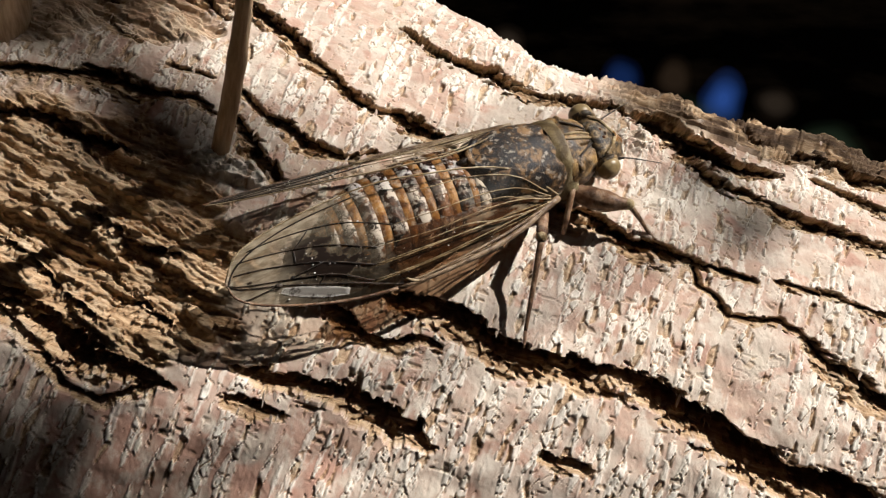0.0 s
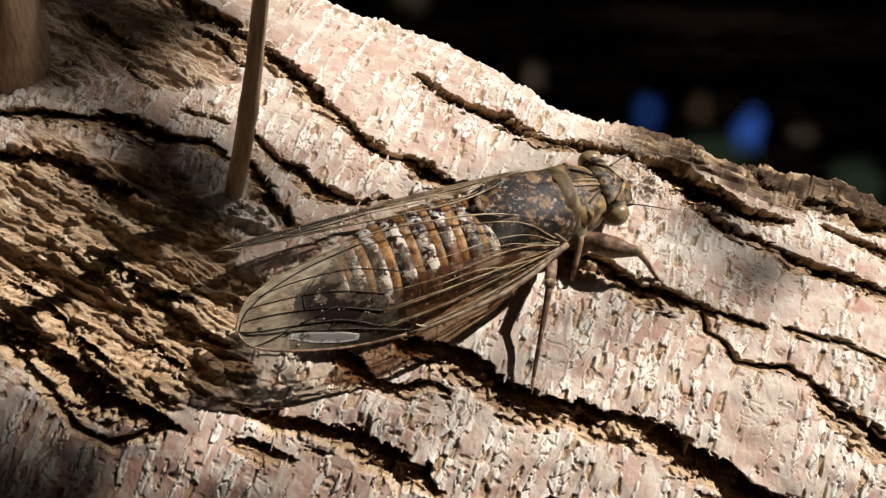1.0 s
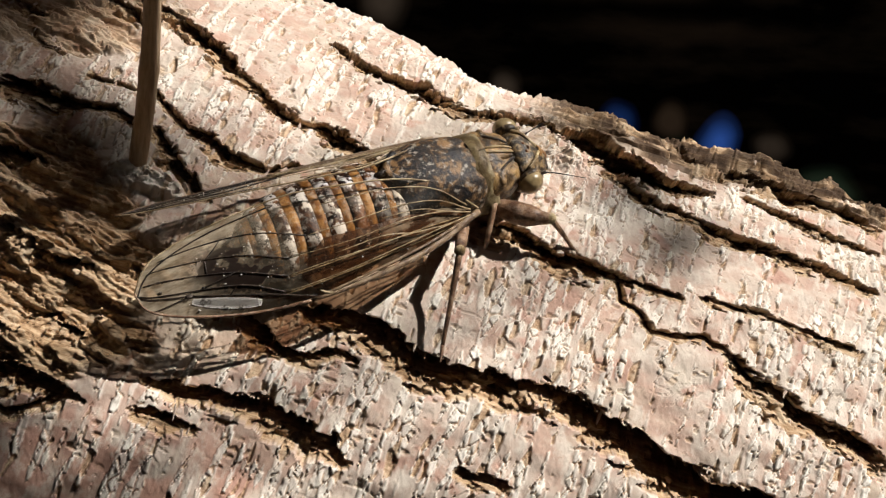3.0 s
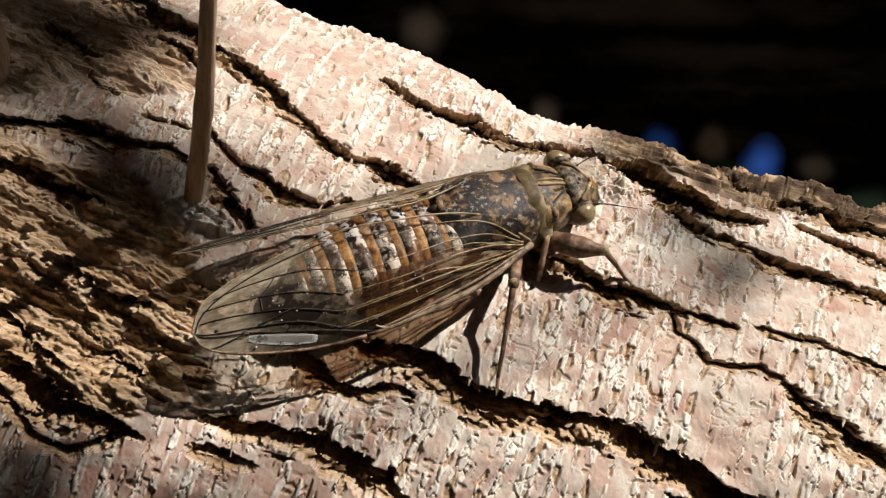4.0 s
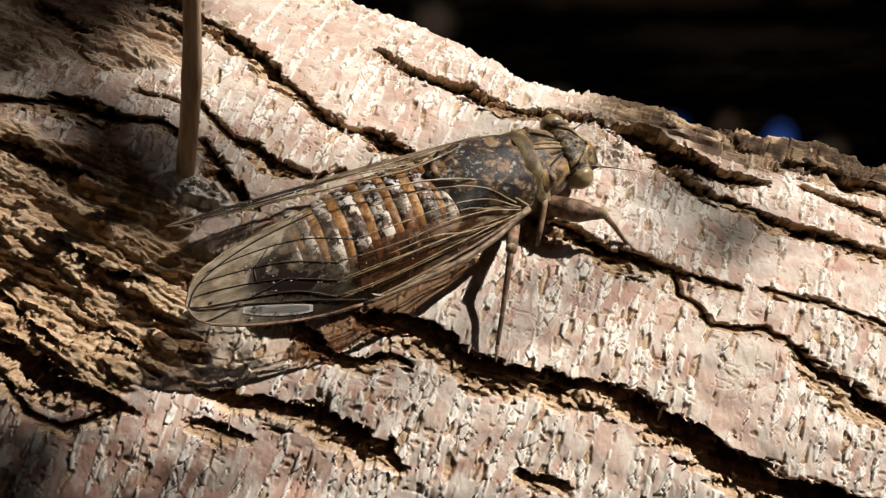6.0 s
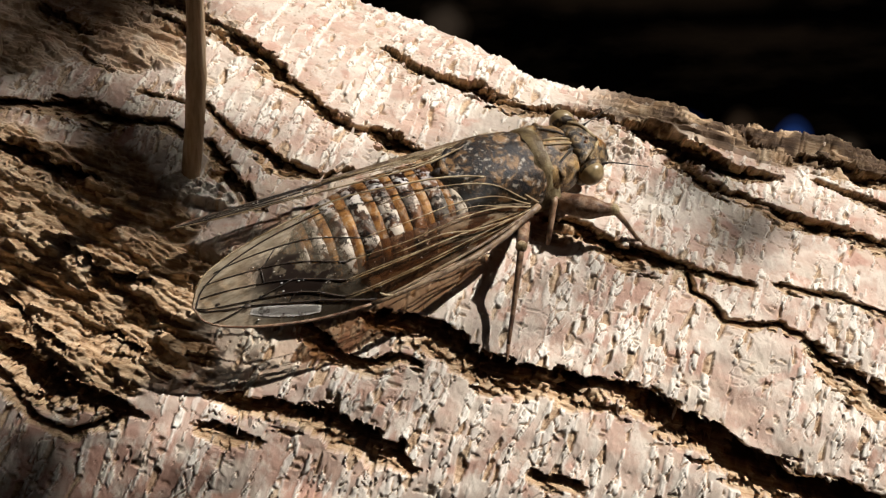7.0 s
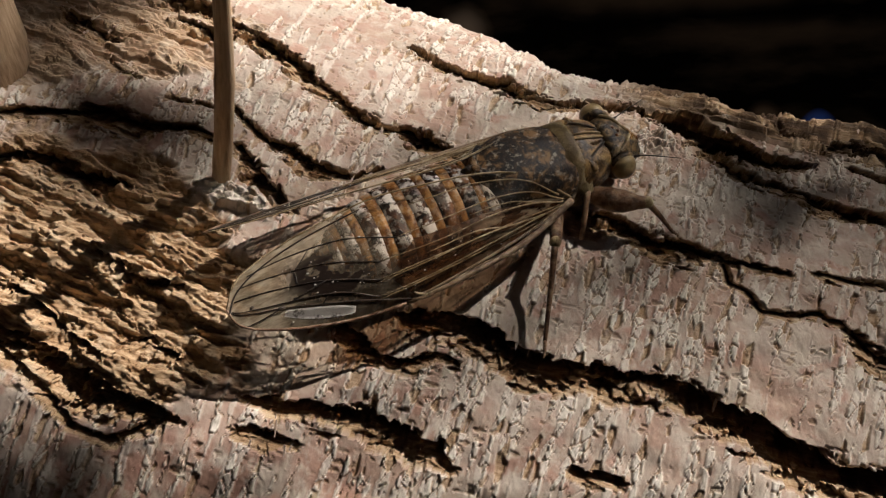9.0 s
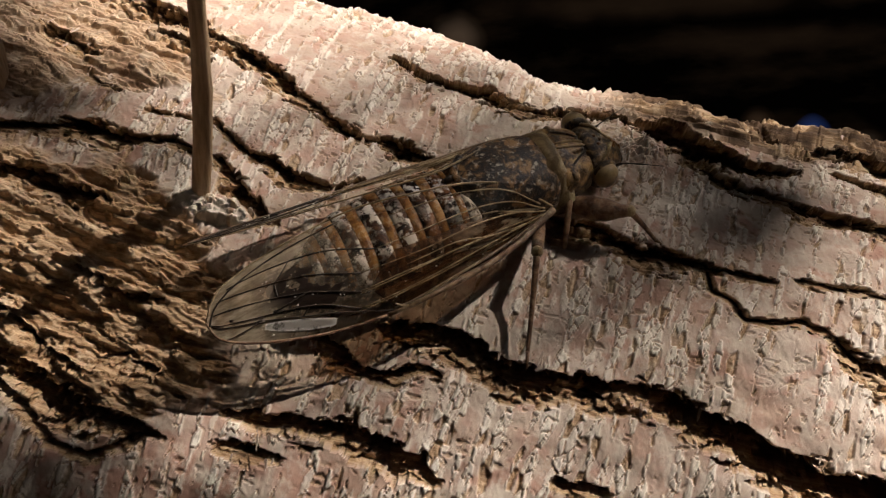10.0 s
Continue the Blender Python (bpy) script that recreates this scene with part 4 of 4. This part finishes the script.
        bmesh.ops.transform(bm, matrix=Matrix.Translation(at) @ Matrix.Diagonal((r * rng.uniform(0.8, 2.0), r, r, 1)), verts=bmesh.ops.create_icosphere(bm, subdivisions=1, radius=1)["verts"])
    tagged(part("dust_specks", bm, CELL, wing, "pale dust specks on the wing"), kind="stuff")
    vein("vein", [(0.965, 0.05), (0.945, 0.3), (0.925, 0.5), (0.885, 0.7), (0.81, 0.86), (0.7, 0.93), (0.55, 0.95)], 0.085, 0.06, DARK_VEIN)
    return wing


build_wing(wing_maker(RIGHT_FRONT, RIGHT_HIND, (0, -1.05, 1.25)), (0, -0.6, 0.8))


def build_hind_wing(place, inward):
    """The shorter smoky hindwing folded under a forewing."""
    bm = bmesh.new()
    n, m = 30, 10
    grid = [[bm.verts.new(place(0.03 + 0.47 * i / n * (1 - 0.25 * abs(j / m - 0.5)), 0.04 + 0.52 * j / m) + Vector(inward) * 0.35) for j in range(m + 1)] for i in range(n + 1)]
    for i in range(n):
        for j in range(m):
            bm.faces.new((grid[i][j], grid[i + 1][j], grid[i + 1][j + 1], grid[i][j + 1]))
    wing = part("hindwing", bm, SMOKY, cicada, "smoky brown hindwing under the forewing")
    for t in (0.12, 0.28):
        pts = [place(0.04 + 0.50 * k / 10, t + 0.06 * math.sin(k / 3)) + Vector(inward) * 0.3 for k in range(11)]
        part("vein", tube(pts, 0.05, 5), VEIN, wing)
    return wing


build_hind_wing(wing_maker(RIGHT_FRONT, RIGHT_HIND, (0, -1.05, 1.25)), (0, 0.5, -0.7))
build_wing(wing_maker(LEFT_FRONT, LEFT_HIND, (0, 0.25, 0.2)), (0, 0.6, 0.8))


def build_legs():
    def leg(name, thigh, radii, shin, foot, label):
        n = 6 * (len(thigh) - 1) + 1
        swell = [np.interp(k / (n - 1), np.linspace(0, 1, len(radii)), radii) for k in range(n)]
        bm = tube(curve_points(thigh, 6), swell, 12)
        roughen(bm, 0.6, 0.05)
        top = part(name, bm, LEG, cicada, label)
        m = 6 * (len(shin) - 1) + 1
        part("knee", ball(thigh[-1], (radii[-1] * 1.1,) * 3, seg=10), COLLAR, top)
        part("shin", tube(curve_points(shin, 6), [0.31 - 0.14 * k / (m - 1) for k in range(m)], 8), LEG, top)
        part("foot", tube(foot, [0.19, 0.15, 0.07], 6), LEG, top)
        for k in range(1, 4):
            p = Vector(shin[0]).lerp(Vector(shin[-1]), 0.3 + 0.2 * k)
            part("spine", tube([p, p + Vector((0.35, 0.0, -0.25))], [0.06, 0.015], 5), LEG, top)

    s = -1
    leg("foreleg", [(5.4, 3.3 * s, 2.4), (6.8, 5.0 * s, 3.1), (7.9, 6.1 * s, 3.7), (8.8, 6.7 * s, 4.0)], [0.75, 1.05, 1.0, 0.62, 0.5],
        [(8.8, 6.7 * s, 4.0), (9.9, 7.4 * s, 2.6), (11.2, 8.3 * s, 0.7)], [(11.2, 8.3 * s, 0.7), (11.7, 8.9 * s, 0.35), (12.2, 9.4 * s, 0.3)], "stout reddish-brown foreleg")
    leg("middle_leg", [(2.2, 3.4 * s, 2.0), (1.0, 5.5 * s, 3.2), (-0.3, 7.6 * s, 4.0)], [0.6, 0.55, 0.48],
        [(-0.3, 7.6 * s, 4.0), (-1.9, 10.6 * s, 2.3), (-3.8, 14.0 * s, 0.4)], [(-3.8, 14.0 * s, 0.4), (-4.2, 14.8 * s, 0.3), (-4.5, 15.3 * s, 0.3)], "slender brown middle leg")
    leg("foreleg", [(5.6, 2.4, 1.8), (7.2, 3.0, 1.9), (8.6, 3.0, 1.9)], [0.7, 0.9, 0.5], [(8.6, 3.0, 1.9), (9.6, 2.6, 1.2), (10.4, 2.2, 0.5)],
        [(10.4, 2.2, 0.5), (10.9, 2.1, 0.3), (11.4, 2.0, 0.3)], "stout foreleg tucked under the head")
    leg("middle_leg", [(2.0, 2.6, 1.4), (0.6, 3.3, 1.6), (-0.8, 3.6, 1.4)], [0.55, 0.5, 0.42], [(-0.8, 3.6, 1.4), (-2.6, 3.9, 0.9), (-4.2, 4.0, 0.4)],
        [(-4.2, 4.0, 0.4), (-4.7, 4.0, 0.3), (-5.2, 4.1, 0.3)], "slender middle leg tucked under the body")
    for s in (-1, 1):
        leg("hind_leg", [(-2.5, 2.9 * s, 1.4), (-4.0, 3.6 * s, 1.6), (-5.5, 4.0 * s, 1.4)], [0.5, 0.5, 0.42],
            [(-5.5, 4.0 * s, 1.4), (-8.0, 4.2 * s, 0.8), (-10.0, 4.4 * s, 0.3)], [(-10.0, 4.4 * s, 0.3), (-10.6, 4.5 * s, 0.25), (-11.2, 4.6 * s, 0.25)], "brown hind leg tucked under the wing")
    part("hip_spur", tube([(5.0, -3.3, 3.4), (4.7, -3.9, 3.0), (4.0, -5.2, 1.8), (3.4, -6.3, 0.7)], [0.3, 0.3, 0.27, 0.2], 8), LEG, cicada)


build_legs()


# ---- ground and distance ----
def ground_material():
    m = Nodes("litter_soil")
    big = m.noise(120, 120, 120, 6, 0.6)
    fine = m.noise(9, 9, 9, 5, 0.65)
    color = m.ramp(big, [(0.3, (0.045, 0.032, 0.022)), (0.6, (0.10, 0.072, 0.048))])
    color = m.mix(m.ramp(fine, [(0.45, 0.0), (0.7, 0.6)]), color, (0.17, 0.125, 0.08))
    m.bump(fine, 6.0, 0.8)
    return m.base(color, 0.95)


def build_ground():
    bm = bmesh.new()
    xs = [-60, -20, -6, -3, *np.linspace(-2, 2, 41), 3, 6, 20, 60]
    grid = [[bm.verts.new((x * 1000, y * 1000, 14 * noise.noise(Vector((x * 3, y * 3, 0))) if max(abs(x), abs(y)) < 3 else 0)) for y in xs] for x in xs]
    for i in range(len(xs) - 1):
        for j in range(len(xs) - 1):
            bm.faces.new((grid[i][j], grid[i + 1][j], grid[i + 1][j + 1], grid[i][j + 1]))
    return tagged(part("ground", bm, ground_material()), "dark brown soil with dry litter", "ground", kind="structure")


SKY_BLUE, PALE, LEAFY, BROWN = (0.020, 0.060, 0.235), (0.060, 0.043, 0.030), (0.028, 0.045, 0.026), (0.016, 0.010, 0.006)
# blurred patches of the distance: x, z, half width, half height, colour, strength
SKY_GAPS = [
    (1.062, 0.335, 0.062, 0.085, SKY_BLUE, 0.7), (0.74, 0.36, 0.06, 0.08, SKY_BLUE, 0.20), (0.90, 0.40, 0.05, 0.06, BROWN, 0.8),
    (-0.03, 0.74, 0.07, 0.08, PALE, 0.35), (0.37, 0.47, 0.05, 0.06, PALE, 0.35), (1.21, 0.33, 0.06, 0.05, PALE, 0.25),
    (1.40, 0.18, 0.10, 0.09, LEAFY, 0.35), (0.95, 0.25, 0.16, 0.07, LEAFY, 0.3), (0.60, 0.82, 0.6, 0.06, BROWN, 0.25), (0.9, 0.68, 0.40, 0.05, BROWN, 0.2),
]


def backdrop_material():
    """Far shade of a thicket and out-of-focus gaps of blue sky, painted as glow."""
    m = Nodes("far_thicket_glow")
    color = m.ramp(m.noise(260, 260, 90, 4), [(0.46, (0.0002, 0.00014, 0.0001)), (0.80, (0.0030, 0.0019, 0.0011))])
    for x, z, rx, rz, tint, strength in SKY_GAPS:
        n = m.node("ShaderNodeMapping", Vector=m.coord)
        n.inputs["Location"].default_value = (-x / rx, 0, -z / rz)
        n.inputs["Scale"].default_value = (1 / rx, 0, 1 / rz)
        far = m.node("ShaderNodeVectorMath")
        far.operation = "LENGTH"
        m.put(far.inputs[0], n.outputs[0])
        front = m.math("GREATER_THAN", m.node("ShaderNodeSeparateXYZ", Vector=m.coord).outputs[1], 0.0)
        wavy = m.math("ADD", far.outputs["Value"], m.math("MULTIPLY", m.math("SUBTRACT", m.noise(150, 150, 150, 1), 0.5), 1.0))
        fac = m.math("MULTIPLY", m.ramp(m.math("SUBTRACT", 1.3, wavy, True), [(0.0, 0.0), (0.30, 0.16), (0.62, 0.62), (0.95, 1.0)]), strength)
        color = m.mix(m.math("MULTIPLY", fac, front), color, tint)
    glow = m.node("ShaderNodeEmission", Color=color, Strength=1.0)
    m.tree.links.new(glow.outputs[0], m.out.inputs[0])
    return m.mat


def build_backdrop():
    bm = bmesh.new()
    # closed ring: its unseen rear is added to cut low sky light
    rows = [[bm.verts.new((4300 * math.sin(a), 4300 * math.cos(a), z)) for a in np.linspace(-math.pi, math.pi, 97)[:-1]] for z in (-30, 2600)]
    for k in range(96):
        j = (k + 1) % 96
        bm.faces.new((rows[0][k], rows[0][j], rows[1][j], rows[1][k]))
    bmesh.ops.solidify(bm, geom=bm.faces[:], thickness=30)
    return tagged(part("backdrop", bm, backdrop_material()), "glowing sheet painted as dark thicket with blurred gaps of blue sky", "backdrop", kind="structure")


build_ground()
build_backdrop()


def leaf_material():
    m = Nodes("leaf")
    spots = m.noise(4, 4, 4, 4)
    color = m.ramp(spots, [(0.35, (0.035, 0.065, 0.018)), (0.65, (0.075, 0.115, 0.035))])
    return m.base(color, 0.5, Specular_IOR_Level=0.4)


LEAF = leaf_material()


def build_sky_block():
    """Added crowns, never in view, that shut out sky light but leave a gap towards the sun."""
    rng = random.Random(21)
    bm = bmesh.new()
    for _ in range(8000):
        z = rng.uniform(0.30, 1.0)
        a = rng.uniform(0, 2 * math.pi)
        way = Vector((math.sqrt(1 - z * z) * math.cos(a), math.sqrt(1 - z * z) * math.sin(a), z))
        if way.angle(to_sun) < radians(9):
            continue
        m = Matrix.Translation(Vector((0, 0, 1200)) + way * rng.uniform(2700, 3500)) @ pose(0, 0, 0, rng.uniform(0, 360), rng.uniform(0, 360), rng.uniform(0, 360))
        l, w = rng.uniform(130, 220), rng.uniform(60, 100)
        corners = [(-l, 0, 0), (-l * 0.4, -w, 20), (l * 0.4, -w, 20), (l, 0, 0), (l * 0.4, w, 20), (-l * 0.4, w, 20)]
        bm.faces.new([bm.verts.new(m @ Vector(c)) for c in corners])
    return tagged(part("sky_block_canopy", bm, LEAF, shade=False), "unseen added leaf canopy that blocks sky light, open towards the sun", "canopy", kind="stuff")


build_sky_block()


# ---- leafy sprays out of view between the sun and the limb, which dapple it ----
def leaf_blade(length, width, seed):
    rng = random.Random(seed)
    bm = bmesh.new()
    n, rows = 12, []
    for k in range(n + 1):
        t = k / n
        w = width / 2 * math.sin(math.pi * t ** 0.8) ** 0.8 * (1 + 0.08 * rng.uniform(-1, 1)) + 0.02
        z = -0.10 * length * t * t
        rows.append([bm.verts.new((t * length, y * w, z + 0.12 * w * abs(y))) for y in (-1, -0.5, 0, 0.5, 1)])
    for r, s in zip(rows, rows[1:]):
        for k in range(4):
            bm.faces.new((r[k], r[k + 1], s[k + 1], s[k]))
    bmesh.ops.solidify(bm, geom=bm.faces[:], thickness=0.2)
    return bm


LEAF_MESHES = []
for seed, (length, width) in enumerate(((11, 4.6), (9, 4.0), (13, 5.0), (8, 3.4))):
    made = part("leaf", leaf_blade(length, width, seed), LEAF)
    LEAF_MESHES.append(made.data)
    bpy.data.objects.remove(made)


def leafy_spray(label, far, shaded, seed, home=None):
    """A spray of leaves that shades the given (u, v, half u, half v, count) stretches of the limb from far millimetres towards the sun."""
    rng = random.Random(seed)
    spray = tagged(new("leafy_branch"), label, "branch")
    u0, v0 = home or shaded[0][:2]
    origin = Vector((u0, v0, -8)) + SUN_UVN * far
    spray.matrix_world = LIMB @ Matrix.Translation(origin * MM)
    facing = SUN_UVN.to_track_quat("Z", "X").to_matrix().to_4x4()
    stem_points = []
    for u, v, du, dv, count in shaded:
        stem_points.append(Vector((u - u0, v - v0, -4)))
        for _ in range(count):
            a, r = rng.uniform(0, 2 * math.pi), math.sqrt(rng.random())
            p = Vector((u - u0 + du * r * math.cos(a), v - v0 + dv * r * math.sin(a), rng.uniform(-6, 6)))
            leaf = new("leaf", rng.choice(LEAF_MESHES))
            leaf.parent = spray
            spin = pose(0, 0, 0, rng.uniform(-30, 30), rng.uniform(-30, 30), rng.uniform(0, 360))
            leaf.matrix_local = Matrix.Translation(p * MM) @ facing @ spin @ Matrix.Translation((-5 * MM, 0, 0))
    if len(stem_points) == 1:
        stem_points.append(stem_points[0] + Vector((30, 20, 10)))
    stem_points.append(stem_points[-1] + Vector((60, 60, 40)))
    steps = curve_points(stem_points, 5)
    part("stem", tube(steps, [0.5 + 0.7 * k / len(steps) for k in range(len(steps))], 8), TWIG, spray)
    return spray


upper_spray = leafy_spray("green leafy spray that shades the upper bark", 850,
            [(-41, 16, 10, 12, 34), (-33, 22.5, 6, 7, 18), (-42, 7, 5, 4, 4), (-24.5, 1.2, 4.5, 2.2, 9), (-37, 0, 5, 4, 2), (-38, 9, 4, 4, 1), (-16, -4, 4.5, 3.5, 2)], 3)
leafy_spray("green leafy spray over the lower bark", 650, [(-30, -27, 6, 4, 15), (-20, -27, 6, 3, 7), (-30, -21, 4, 2.5, 5), (-20, -21, 7, 2.5, 6), (-11.5, -23, 2.0, 3.5, 2)], 5)
leafy_spray("small leaves that cast soft spots on the bark", 620, [(30.3, 11.2, 1.2, 0.9, 2), (22.5, 14.4, 1.0, 0.8, 1)], 7)
swaying = leafy_spray("leafy spray swaying into the sunlight", 2000, [(24, 8, 24, 14, 13), (4, 2, 16, 9, 5), (34, 20, 16, 7, 18)], 9, home=(22, 9))
# unseen, added to dim the sun over the whole limb
outer = leafy_spray("unseen thin leafy spray added farther off, swaying in to dim the sun", 2400, [(12, 14, 50, 26, 76), (30, 25, 22, 8, 24), (40, 4, 14, 9, 10), (-22, -6, 34, 24, 28), (47, -18, 12, 8, 8)], 11)


def motions():
    for spray, lag, way in ((swaying, 0.12, (1.0, 0.24)), (outer, -0.05, (1.35, 0.3))):
        home, rows = spray.matrix_world.copy(), []
        for t, off in ((0, 105), (4, 108), (7.6, 104), (8.2, 80), (8.6, 34), (9.0, 10), (9.5, 1), (10, -9)):
            rows.append((t if t in (0, 10) else t + lag, LIMB @ Matrix.Translation((off * way[0] * MM, off * way[1] * MM, 0)) @ LIMB.inverted() @ home))
        walk(spray, rows)
    home = upper_spray.matrix_world.copy()
    aside = [(0, 0), (7.8, 0), (8.6, 2), (9.3, 8), (10, 13)]
    walk(upper_spray, [(t, LIMB @ Matrix.Translation((-off * MM, 0.5 * off * MM, 0)) @ LIMB.inverted() @ home) for t, off in aside])


motions()
